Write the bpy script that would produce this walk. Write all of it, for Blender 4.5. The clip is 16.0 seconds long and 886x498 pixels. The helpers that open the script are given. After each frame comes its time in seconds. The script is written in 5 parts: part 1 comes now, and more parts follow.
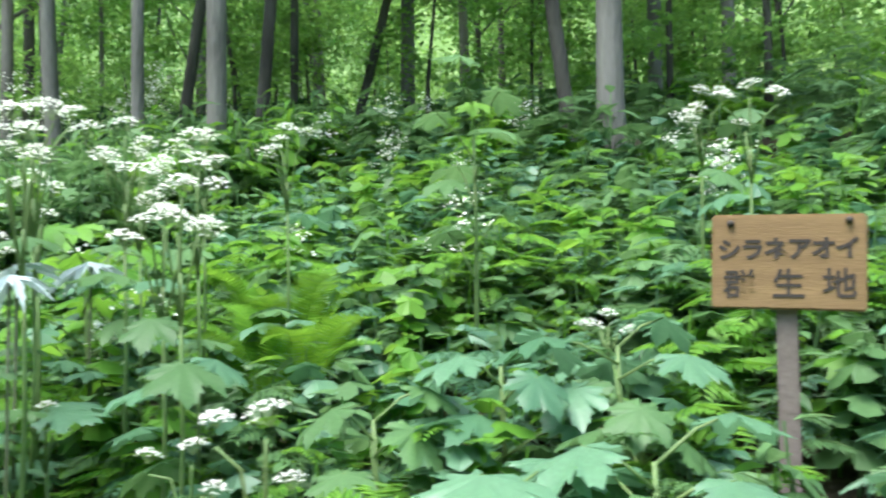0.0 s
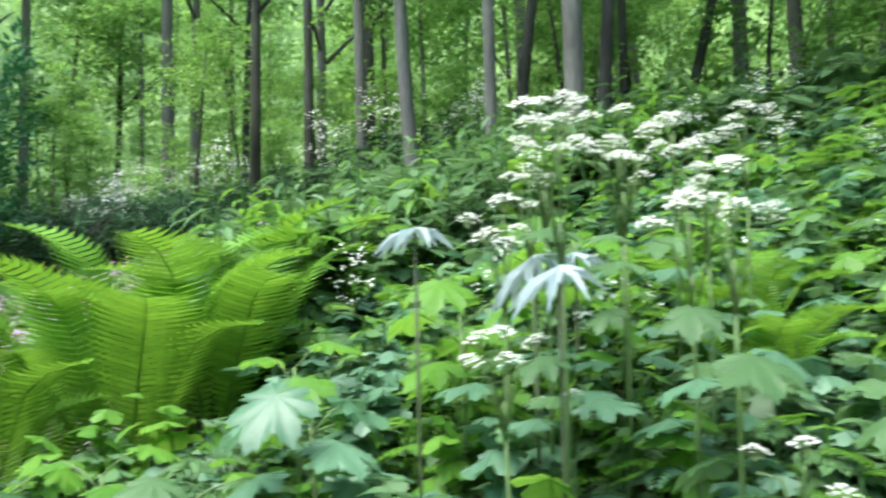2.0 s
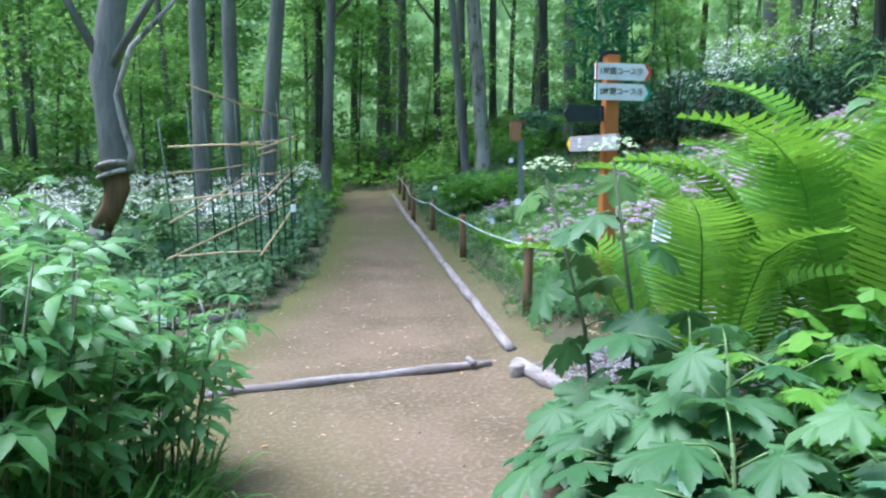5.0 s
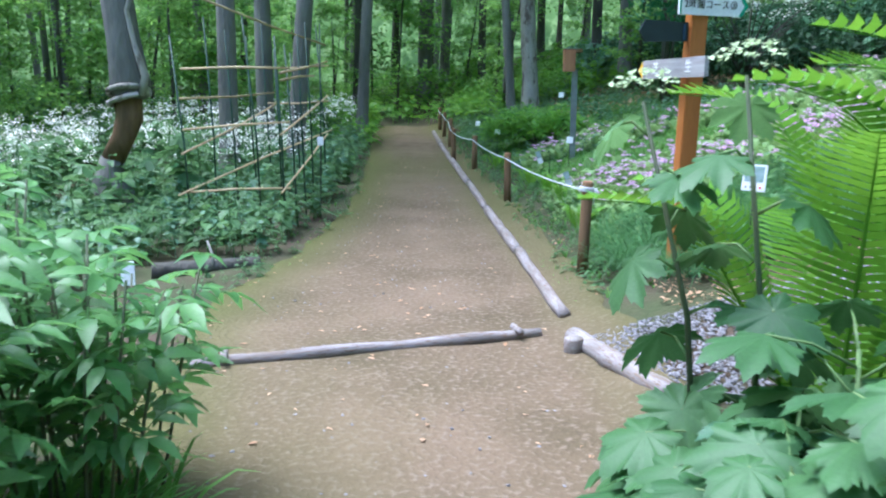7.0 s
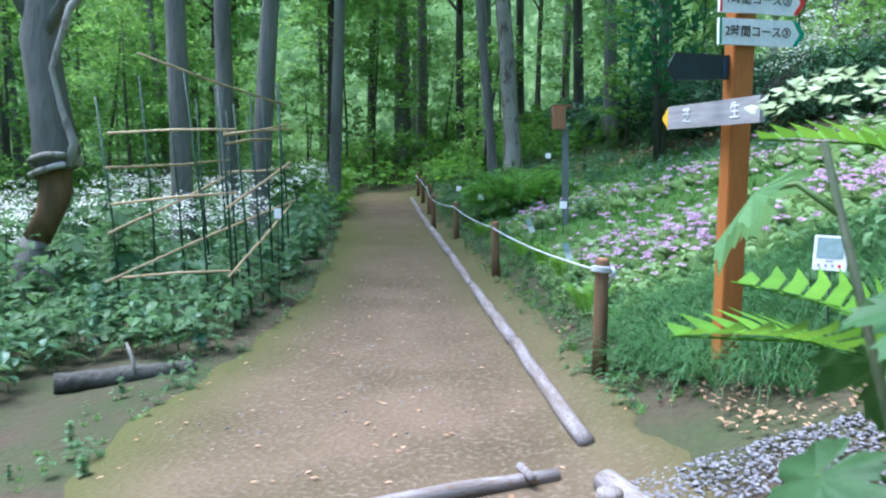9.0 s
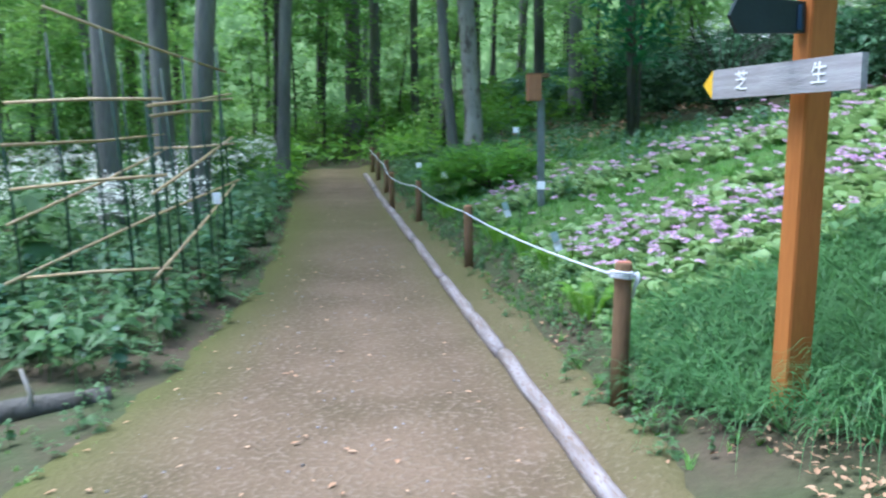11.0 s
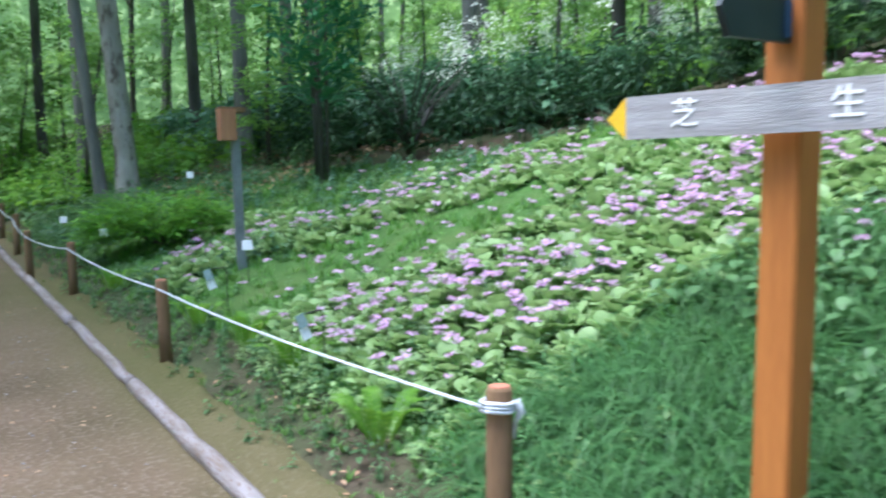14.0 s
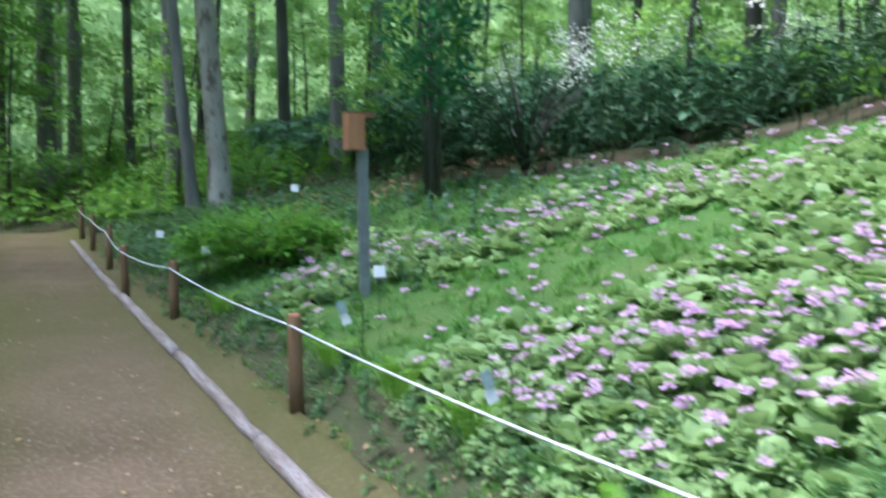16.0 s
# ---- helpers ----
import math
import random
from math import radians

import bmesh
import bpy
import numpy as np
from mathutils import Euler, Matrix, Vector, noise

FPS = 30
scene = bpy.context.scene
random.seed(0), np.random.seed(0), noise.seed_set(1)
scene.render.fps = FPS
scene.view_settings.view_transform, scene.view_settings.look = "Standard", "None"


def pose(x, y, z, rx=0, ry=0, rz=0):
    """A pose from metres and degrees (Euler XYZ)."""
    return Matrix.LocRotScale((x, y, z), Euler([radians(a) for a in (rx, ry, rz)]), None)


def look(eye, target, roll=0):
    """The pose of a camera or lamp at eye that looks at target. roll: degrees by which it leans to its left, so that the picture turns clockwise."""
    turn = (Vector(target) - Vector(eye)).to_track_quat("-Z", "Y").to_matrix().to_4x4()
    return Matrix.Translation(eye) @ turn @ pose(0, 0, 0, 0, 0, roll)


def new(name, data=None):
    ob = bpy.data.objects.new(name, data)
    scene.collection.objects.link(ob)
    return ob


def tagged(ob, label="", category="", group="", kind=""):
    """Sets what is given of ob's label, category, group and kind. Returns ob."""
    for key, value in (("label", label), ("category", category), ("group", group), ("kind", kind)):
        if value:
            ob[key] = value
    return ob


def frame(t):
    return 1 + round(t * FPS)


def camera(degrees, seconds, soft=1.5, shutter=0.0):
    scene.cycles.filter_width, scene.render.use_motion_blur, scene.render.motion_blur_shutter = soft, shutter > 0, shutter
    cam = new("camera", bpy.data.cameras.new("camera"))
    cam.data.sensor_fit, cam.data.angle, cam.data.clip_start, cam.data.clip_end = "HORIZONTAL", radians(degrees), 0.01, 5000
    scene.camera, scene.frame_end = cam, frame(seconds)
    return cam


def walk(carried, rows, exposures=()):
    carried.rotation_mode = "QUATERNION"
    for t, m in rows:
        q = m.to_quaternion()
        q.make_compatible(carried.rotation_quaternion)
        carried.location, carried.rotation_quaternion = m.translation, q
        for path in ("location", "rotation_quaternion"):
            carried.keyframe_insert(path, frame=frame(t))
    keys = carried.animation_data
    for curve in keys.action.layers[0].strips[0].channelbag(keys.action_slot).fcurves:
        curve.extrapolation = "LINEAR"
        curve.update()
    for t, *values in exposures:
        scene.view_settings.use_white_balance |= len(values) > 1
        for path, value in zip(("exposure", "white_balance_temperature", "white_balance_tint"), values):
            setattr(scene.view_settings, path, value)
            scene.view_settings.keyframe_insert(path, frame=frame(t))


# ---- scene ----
cam = camera(57.0, 16.0, 2.1, 0.5)
PATH = [
    (0, (1.461, -0.652, 1.58), (3.111, 0.474, 1.672), -0.4),
    (0.5, (1.388, -0.535, 1.577), (2.95, 0.711, 1.663), -0.6),
    (1, (1.298, -0.396, 1.573), (2.754, 0.974, 1.65), -0.9),
    (1.5, (1.193, -0.243, 1.576), (2.512, 1.259, 1.658), -1.0),
    (2, (1.064, -0.092, 1.578), (2.218, 1.539, 1.659), -1.1),
    (2.5, (0.869, 0.02, 1.563), (1.866, 1.753, 1.605), -0.9),
    (3, (0.543, 0.166, 1.534), (1.321, 2.009, 1.521), -0.9),
    (3.5, (0.464, 0.32, 1.477), (0.955, 2.255, 1.364), -1.3),
    (4, (0.436, 0.469, 1.477), (0.66, 2.454, 1.396), 0.4),
    (4.5, (0.462, 0.57, 1.487), (0.459, 2.568, 1.384), 0.9),
    (5, (0.468, 0.683, 1.49), (0.37, 2.67, 1.293), -0.2),
    (5.2, (0.458, 0.713, 1.505), (0.333, 2.698, 1.293), -0.4),
    (7.3, (0.357, 1.984, 1.387), (0.164, 3.943, 1.034), 1.0),
    (7.5, (0.296, 2.134, 1.371), (0.148, 4.099, 1.035), 1.6),
    (8, (0.232, 2.391, 1.381), (0.142, 4.356, 1.022), 0.9),
    (8.5, (0.261, 2.76, 1.399), (0.037, 4.736, 1.183), -1.6),
    (8.7, (0.294, 2.909, 1.399), (0.105, 4.891, 1.209), -0.9),
    (10.8, (0.056, 4.087, 1.437), (-0.014, 6.071, 1.195), 0.3),
    (11, (0.046, 4.195, 1.439), (0.018, 6.179, 1.182), -0.3),
    (11.5, (-0.049, 4.561, 1.468), (0.275, 6.519, 1.215), 1.0),
    (12, (-0.093, 4.812, 1.504), (0.482, 6.716, 1.295), -0.5),
    (12.5, (-0.062, 5.118, 1.546), (0.685, 6.972, 1.486), -1.8),
    (13, (-0.087, 5.365, 1.568), (0.87, 7.12, 1.517), -0.7),
    (13.5, (-0.265, 5.644, 1.545), (0.72, 7.376, 1.376), -0.7),
    (14, (-0.325, 5.926, 1.52), (0.481, 7.749, 1.351), -1.0),
    (14.5, (-0.299, 6.267, 1.518), (0.428, 8.116, 1.283), -1.7),
    (15, (-0.376, 6.556, 1.517), (0.354, 8.408, 1.317), -0.3),
    (15.5, (-0.524, 6.91, 1.551), (0.256, 8.737, 1.321), 0.3),
    (16, (-0.596, 7.217, 1.545), (0.067, 9.099, 1.416), -0.0),
]
walk(cam, [(t, look(eye, target, roll)) for t, eye, target, roll in PATH], ((0.0, 1.95, 6000, 8), (3.4, 1.9, 6000, 9), (5.0, 1.95, 5100, 13), (10.0, 1.88, 5050, 13), (16.0, 1.97, 5450, 15)))

# ---- world, sun, exposure ----
world = bpy.data.worlds.new("world")
scene.world = world
world.use_nodes = True
wn = world.node_tree
sky = wn.nodes.new("ShaderNodeTexSky")
sky.sky_type, sky.sun_disc = "NISHITA", False
sky.sun_elevation, sky.sun_rotation = radians(70), radians(-80)
sky.air_density, sky.dust_density, sky.ozone_density = 1.0, 3.0, 1.0
wn.links.new(sky.outputs[0], wn.nodes["Background"].inputs[0])
wn.nodes["Background"].inputs[1].default_value = 0.15
sun = new("sun", bpy.data.lights.new("sun", "SUN"))
sun.data.energy, sun.data.angle, sun.data.color = 2.0, radians(40), (1.0, 0.96, 0.88)
sun.matrix_world = look((-12, 2, 34), (0, 0, 0))
sun.location = (-20, 8, 40)


# ---- materials ----
def material(name, base, second=None, rough=0.7, scale=8.0, fine=60.0, bump=0.2, metal=0.0, translucent=0.0, island=False, stretch=None, third=None, gloss=0.4, bumpdist=0.01):
    m = bpy.data.materials.new(name)
    m.use_nodes = True
    nt = m.node_tree
    N, L = nt.nodes, nt.links
    bsdf, out = N["Principled BSDF"], N["Material Output"]
    second = second or tuple(c * 0.7 for c in base)
    co = N.new("ShaderNodeTexCoord")
    mp = N.new("ShaderNodeMapping")
    L.new(co.outputs["Object"], mp.inputs[0])
    if stretch:
        mp.inputs["Scale"].default_value = stretch
    n1, n2 = N.new("ShaderNodeTexNoise"), N.new("ShaderNodeTexNoise")
    n1.inputs["Scale"].default_value, n2.inputs["Scale"].default_value = scale, fine
    n1.inputs["Detail"].default_value, n2.inputs["Detail"].default_value = 4, 3
    L.new(mp.outputs[0], n1.inputs[0]), L.new(mp.outputs[0], n2.inputs[0])
    ramp = N.new("ShaderNodeMapRange")
    ramp.inputs[1].default_value, ramp.inputs[2].default_value = 0.32, 0.68
    L.new(n1.outputs[0], ramp.inputs[0])
    mix = N.new("ShaderNodeMix")
    mix.data_type = "RGBA"
    mix.inputs[6].default_value, mix.inputs[7].default_value = (*base, 1), (*second, 1)
    last = mix
    if island:
        geo = N.new("ShaderNodeNewGeometry")
        info = N.new("ShaderNodeObjectInfo")
        add = N.new("ShaderNodeMath")
        add.operation = "ADD"
        L.new(geo.outputs["Random Per Island"], add.inputs[0]), L.new(info.outputs["Random"], add.inputs[1])
        fr = N.new("ShaderNodeMath")
        fr.operation = "FRACT"
        L.new(add.outputs[0], fr.inputs[0])
        L.new(fr.outputs[0], mix.inputs[0])
    else:
        L.new(ramp.outputs[0], mix.inputs[0])
    if third:
        mix3 = N.new("ShaderNodeMix")
        mix3.data_type = "RGBA"
        r3 = N.new("ShaderNodeMapRange")
        r3.inputs[1].default_value, r3.inputs[2].default_value = 0.52, 0.66
        L.new(n2.outputs[0], r3.inputs[0])
        L.new(r3.outputs[0], mix3.inputs[0])
        L.new(last.outputs[2], mix3.inputs[6])
        mix3.inputs[7].default_value = (*third, 1)
        last = mix3
    vary = N.new("ShaderNodeHueSaturation")
    val = N.new("ShaderNodeMapRange")
    val.inputs[3].default_value, val.inputs[4].default_value = 0.78, 1.22
    L.new(n2.outputs[0], val.inputs[0])
    L.new(val.outputs[0], vary.inputs["Value"])
    L.new(last.outputs[2], vary.inputs["Color"])
    L.new(vary.outputs[0], bsdf.inputs["Base Color"])
    bsdf.inputs["Roughness"].default_value, bsdf.inputs["Metallic"].default_value = rough, metal
    bsdf.inputs["Specular IOR Level"].default_value = gloss
    if bump:
        b = N.new("ShaderNodeBump")
        b.inputs["Strength"].default_value, b.inputs["Distance"].default_value = bump, bumpdist
        L.new(n2.outputs[0], b.inputs["Height"])
        L.new(b.outputs[0], bsdf.inputs["Normal"])
    if translucent:
        tr = N.new("ShaderNodeBsdfTranslucent")
        hs = N.new("ShaderNodeHueSaturation")
        hs.inputs["Saturation"].default_value, hs.inputs["Value"].default_value, hs.inputs["Hue"].default_value = 1.0, 1.5, 0.485
        L.new(vary.outputs[0], hs.inputs["Color"])
        L.new(hs.outputs[0], tr.inputs[0])
        sh = N.new("ShaderNodeMixShader")
        sh.inputs[0].default_value = translucent
        L.new(bsdf.outputs[0], sh.inputs[1]), L.new(tr.outputs[0], sh.inputs[2])
        L.new(sh.outputs[0], out.inputs[0])
    return m


def leaf_material(name, a, b, translucent=0.35, rough=0.5, gloss=0.35):
    return material(name, a, b, rough=rough, scale=6, fine=25, bump=0.15, translucent=translucent, island=True, gloss=gloss)


LEAF = leaf_material("herb_leaf", (0.07, 0.15, 0.052), (0.118, 0.23, 0.084))
LEAF_BRIGHT = leaf_material("bright_leaf", (0.085, 0.225, 0.024), (0.15, 0.32, 0.038), 0.45)
LEAF_FERN = leaf_material("fern_leaf", (0.09, 0.225, 0.017), (0.145, 0.31, 0.026), 0.33, 0.55, 0.25)
LEAF_BLUE = leaf_material("bluish_leaf", (0.071, 0.168, 0.083), (0.124, 0.247, 0.138), 0.3, 0.42, 0.5)
LEAF_DEEP = leaf_material("deep_green_leaf", (0.04, 0.108, 0.034), (0.07, 0.16, 0.052), 0.3)
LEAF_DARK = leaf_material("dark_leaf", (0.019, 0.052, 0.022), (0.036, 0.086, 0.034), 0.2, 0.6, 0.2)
LEAF_CROWN = leaf_material("crown_leaf", (0.105, 0.230, 0.05), (0.225, 0.41, 0.09), 0.5)
LEAF_SILVER = leaf_material("silvery_leaf", (0.3, 0.38, 0.36), (0.42, 0.5, 0.5), 0.2, 0.5, 0.5)
LEAF_PRIM = leaf_material("primrose_leaf", (0.197, 0.317, 0.103), (0.288, 0.423, 0.172), 0.3)
GRASS = leaf_material("grass_blade", (0.052, 0.15, 0.045), (0.1, 0.225, 0.07), 0.3)
LAWN = leaf_material("lawn_blade", (0.086, 0.216, 0.036), (0.148, 0.307, 0.061), 0.3)
NEEDLE = leaf_material("needle_leaf", (0.17, 0.38, 0.04), (0.08, 0.22, 0.035), 0.35)
JUNIPER = leaf_material("juniper_leaf", (0.029, 0.129, 0.058), (0.066, 0.216, 0.081), 0.15)
STEM = material("green_stem", (0.1, 0.19, 0.05), (0.16, 0.22, 0.08), rough=0.6, bump=0.1)
STEM_DARK = material("dark_stem", (0.05, 0.08, 0.03), (0.09, 0.1, 0.05), rough=0.6, bump=0.1)
WHITE_FLOWER = leaf_material("white_flower", (0.78, 0.8, 0.72), (0.85, 0.86, 0.8), 0.25, 0.7)
PINK = leaf_material("pink_flower", (0.56, 0.3, 0.52), (0.68, 0.5, 0.68), 0.3, 0.7)
LITTER = leaf_material("dry_leaf", (0.3, 0.17, 0.09), (0.42, 0.28, 0.17), 0.1, 0.8)
BARK = material("grey_bark", (0.13, 0.128, 0.115), (0.23, 0.228, 0.205), rough=0.95, scale=3, fine=28, bump=0.8, stretch=(1, 1, 0.25), bumpdist=0.03, gloss=0.1)
BARK_DARK = material("dark_bark", (0.06, 0.057, 0.048), (0.13, 0.125, 0.108), rough=0.95, scale=3, fine=30, bump=0.8, stretch=(1, 1, 0.25), bumpdist=0.03, gloss=0.1)
BARK_PALE = material("pale_bark", (0.42, 0.4, 0.36), (0.26, 0.24, 0.2), rough=0.9, scale=4, fine=9, bump=0.6, third=(0.12, 0.1, 0.085), stretch=(1, 1, 0.45), gloss=0.1)
SOIL = material("forest_soil", (0.08, 0.06, 0.042), (0.05, 0.07, 0.028), rough=0.95, scale=1.3, fine=22, bump=0.7, bumpdist=0.03, gloss=0.1)
ORANGE_WOOD = material("stained_post_wood", (0.4, 0.15, 0.035), (0.33, 0.115, 0.026), rough=0.55, scale=4, fine=50, bump=0.1, stretch=(3, 3, 0.25), gloss=0.3)
GREY_WOOD = material("weathered_grey_wood", (0.4, 0.39, 0.39), (0.28, 0.265, 0.26), rough=0.85, scale=6, fine=40, bump=0.35, stretch=(0.5, 6, 6), gloss=0.2)
POST_WOOD = material("brown_post_wood", (0.2, 0.125, 0.065), (0.13, 0.08, 0.042), rough=0.85, scale=5, fine=45, bump=0.4, stretch=(3, 3, 0.4), gloss=0.2)
POST_TOP = material("cut_wood_end", (0.42, 0.17, 0.1), (0.33, 0.13, 0.08), rough=0.9, scale=20)
LOG_WOOD = material("weathered_log", (0.31, 0.285, 0.285), (0.18, 0.15, 0.13), rough=0.85, scale=6, fine=30, bump=0.5, stretch=(4, 0.5, 4), third=(0.16, 0.11, 0.08), gloss=0.2)
SIGN_WOOD = material("tan_board", (0.25, 0.165, 0.075), (0.19, 0.12, 0.055), rough=0.7, scale=4, fine=40, bump=0.2, stretch=(0.6, 6, 6), gloss=0.3)
SIGN_POST = material("grey_brown_post", (0.19, 0.16, 0.14), (0.14, 0.115, 0.1), rough=0.85, bump=0.3)
BLUEGREY = material("blue_grey_post", (0.2, 0.23, 0.22), (0.14, 0.16, 0.155), rough=0.8, bump=0.3)
WHITE = material("white_plate", (0.8, 0.81, 0.82), (0.74, 0.75, 0.77), rough=0.4, bump=0.03)
WHITE_PAINT = material("white_paint", (0.85, 0.85, 0.85), (0.8, 0.8, 0.8), rough=0.6, bump=0)
BLACK_INK = material("black_ink", (0.03, 0.025, 0.02), (0.05, 0.04, 0.035), rough=0.7, bump=0)
RED = material("red_paint", (0.65, 0.05, 0.03), (0.55, 0.045, 0.03), rough=0.45, bump=0)
GREEN_PAINT = material("green_paint", (0.03, 0.3, 0.16), (0.025, 0.25, 0.14), rough=0.45, bump=0)
YELLOW = material("yellow_paint", (0.8, 0.5, 0.02), (0.7, 0.42, 0.02), rough=0.5, bump=0.05)
NAVY = material("dark_navy_metal", (0.012, 0.02, 0.025), (0.018, 0.028, 0.034), rough=0.45, bump=0.03)
BRACKET = material("blue_bracket", (0.02, 0.045, 0.08), (0.025, 0.055, 0.1), rough=0.4, bump=0.02)
STEEL = material("bolt_steel", (0.6, 0.6, 0.6), (0.5, 0.5, 0.5), rough=0.35, metal=1, bump=0)
ROPE = material("white_rope", (0.66, 0.69, 0.72), (0.5, 0.53, 0.56), rough=0.8, scale=60, fine=200, bump=0.5)
CANE = material("bamboo_cane", (0.5, 0.38, 0.2), (0.36, 0.27, 0.15), rough=0.6, scale=8, bump=0.1)
GREEN_POLE = material("dark_green_pole", (0.02, 0.05, 0.03), (0.03, 0.07, 0.04), rough=0.5, bump=0.05)
BLACK_WIRE = material("black_wire", (0.02, 0.02, 0.02), (0.03, 0.03, 0.03), rough=0.5, bump=0)
PHOTO = material("plate_photo", (0.3, 0.38, 0.4), (0.2, 0.3, 0.26), rough=0.35, scale=30, bump=0)
STONE = material("gravel_stone", (0.27, 0.26, 0.275), (0.12, 0.115, 0.125), rough=0.85, scale=6, fine=80, bump=0.2, island=True, gloss=0.2)
BOXWOOD = material("orange_brown_box", (0.4, 0.2, 0.1), (0.3, 0.14, 0.07), rough=0.8, scale=5, bump=0.2, stretch=(5, 5, 0.5))


# ---- lay of the land ----
def soft(v, w):
    return 0.0 if v <= -w else (v if v >= w else (v + w) ** 2 / (4 * w))


def along(v, table):
    return float(np.interp(v, [a for a, _ in table], [b for _, b in table]))


EDGE = ((-8, 2.6), (-1, 2.0), (1, 1.75), (2.2, 1.25), (3.5, 1.02), (5, 1.0), (6.4, 0.85), (7.05, 0.77), (9.4, 0.44), (11.9, 0.02), (14.15, -0.37), (17.0, -0.89), (19.9, -1.4), (23, -1.9), (27, -2.7), (40, -8))
LEFT = ((-8, -1.2), (2, -1.1), (4, -1.0), (6, -1.5), (7.5, -1.75), (9, -1.65), (12, -1.75), (15.4, -2.2), (20, -2.95), (24, -3.6), (27, -4.2), (40, -10))


def path_z(y):
    return 0.052 * soft(y - 10, 2.5)


def ground(x, y):
    d, e = x - along(y, EDGE), along(y, LEFT) - x
    z = path_z(y)
    if d > 0:
        z += along(y, ((12, 0.36), (16.5, 0.27))) * (soft(d + 0.06, 0.16) if d < 9 else 9.06 + 0.3 * (min(d, 40) - 9))
    if e > 0:
        z -= min(0.06 * e, 0.35)
    return z


def bumpy(x, y):
    return ground(x, y) + 0.03 * noise.noise((x * 1.3, y * 1.3, 0.0)) * min(1, max(0, max(x - along(y, EDGE), along(y, LEFT) - x)) * 3)


def hedge_x(y):
    return 7.0 - (y - 11.25) * 0.47


# ---- mesh helpers ----
def mesh_from(name, verts, faces, mat, smooth=False):
    me = bpy.data.meshes.new(name)
    me.from_pydata([tuple(v) for v in verts], [], [tuple(f) for f in faces])
    me.materials.append(mat)
    if smooth:
        me.shade_smooth()
    me.update()
    return me


def part(name, me, parent, label="", m=None):
    ob = new(name, me)
    ob.parent = parent
    if m is not None:
        ob.matrix_basis = m
    if label:
        tagged(ob, label)
    return ob


def thing(name, label, category, m=None, group="", kind=""):
    ob = new(name)
    if m is not None:
        ob.matrix_basis = m
    return tagged(ob, label, category, group, kind)


class Geo:
    """Collects pieces of geometry for one mesh."""

    def __init__(self):
        self.v, self.f = [], []

    def add(self, verts, faces, m=None):
        k = len(self.v)
        self.v += [tuple(m @ Vector(p)) if m is not None else tuple(p) for p in verts]
        self.f += [tuple(i + k for i in q) for q in faces]
        return self

    def mesh(self, name, mat, smooth=False):
        return mesh_from(name, self.v, self.f, mat, smooth)


def tube(points, radii, sides=8, wobble=0.0, seed=0, cap=True):
    """A tube along points, with a radius at each."""
    rng = random.Random(seed)
    verts, faces = [], []
    pts = [Vector(p) for p in points]
    for i, p in enumerate(pts):
        t = (pts[min(i + 1, len(pts) - 1)] - pts[max(i - 1, 0)]).normalized()
        a = t.cross(Vector((0.31, 0.95, 0.05)) if abs(t.y) < 0.9 else Vector((1, 0, 0))).normalized()
        b = t.cross(a)
        for k in range(sides):
            ang = 2 * math.pi * k / sides
            r = radii[i] * (1 + wobble * rng.uniform(-1, 1))
            verts.append(p + a * math.cos(ang) * r + b * math.sin(ang) * r)
    for i in range(len(pts) - 1):
        for k in range(sides):
            faces.append((i * sides + k, i * sides + (k + 1) % sides, (i + 1) * sides + (k + 1) % sides, (i + 1) * sides + k))
    if cap:
        faces.append(tuple(range(sides))[::-1])
        faces.append(tuple((len(pts) - 1) * sides + k for k in range(sides)))
    return verts, faces


def block(w, d, h, bevel=0.004):
    """A box on its base with chamfered edges."""
    bm = bmesh.new()
    bmesh.ops.create_cube(bm, size=1, matrix=Matrix.Translation((0, 0, h / 2)) @ Matrix.Diagonal((w, d, h, 1)))
    bmesh.ops.bevel(bm, geom=bm.edges[:], offset=bevel, segments=2, affect="EDGES")
    verts, faces = [v.co.copy() for v in bm.verts], []
    bm.verts.index_update()
    for f in bm.faces:
        faces.append([v.index for v in f.verts])
    bm.free()
    return verts, faces


def prism(outline, depth):
    """A flat outline in x, z given thickness along y, towards -y, with its front at y = -depth."""
    n = len(outline)
    verts = [(x, -depth, z) for x, z in outline] + [(x, 0, z) for x, z in outline]
    faces = [tuple(range(n)), tuple(range(n, 2 * n))[::-1]]
    faces += [(i, i + n, (i + 1) % n + n, (i + 1) % n) for i in range(n)]
    return verts, faces


def writing(text, size, mat, m, parent, name="lettering", bold=0.0):
    """Raised letters as a mesh, read from -y."""
    cu = bpy.data.curves.new(name, "FONT")
    cu.body, cu.size, cu.extrude, cu.offset = text, size, 0.0008, bold
    cu.align_x, cu.align_y = "CENTER", "CENTER"
    tmp = bpy.data.objects.new(name, cu)
    scene.collection.objects.link(tmp)
    me = bpy.data.meshes.new_from_object(tmp.evaluated_get(bpy.context.evaluated_depsgraph_get()))
    bpy.data.objects.remove(tmp)
    me.materials.clear()
    me.materials.append(mat)
    return part(name, me, parent, "", m @ pose(0, 0, 0, 90, 0, 0))


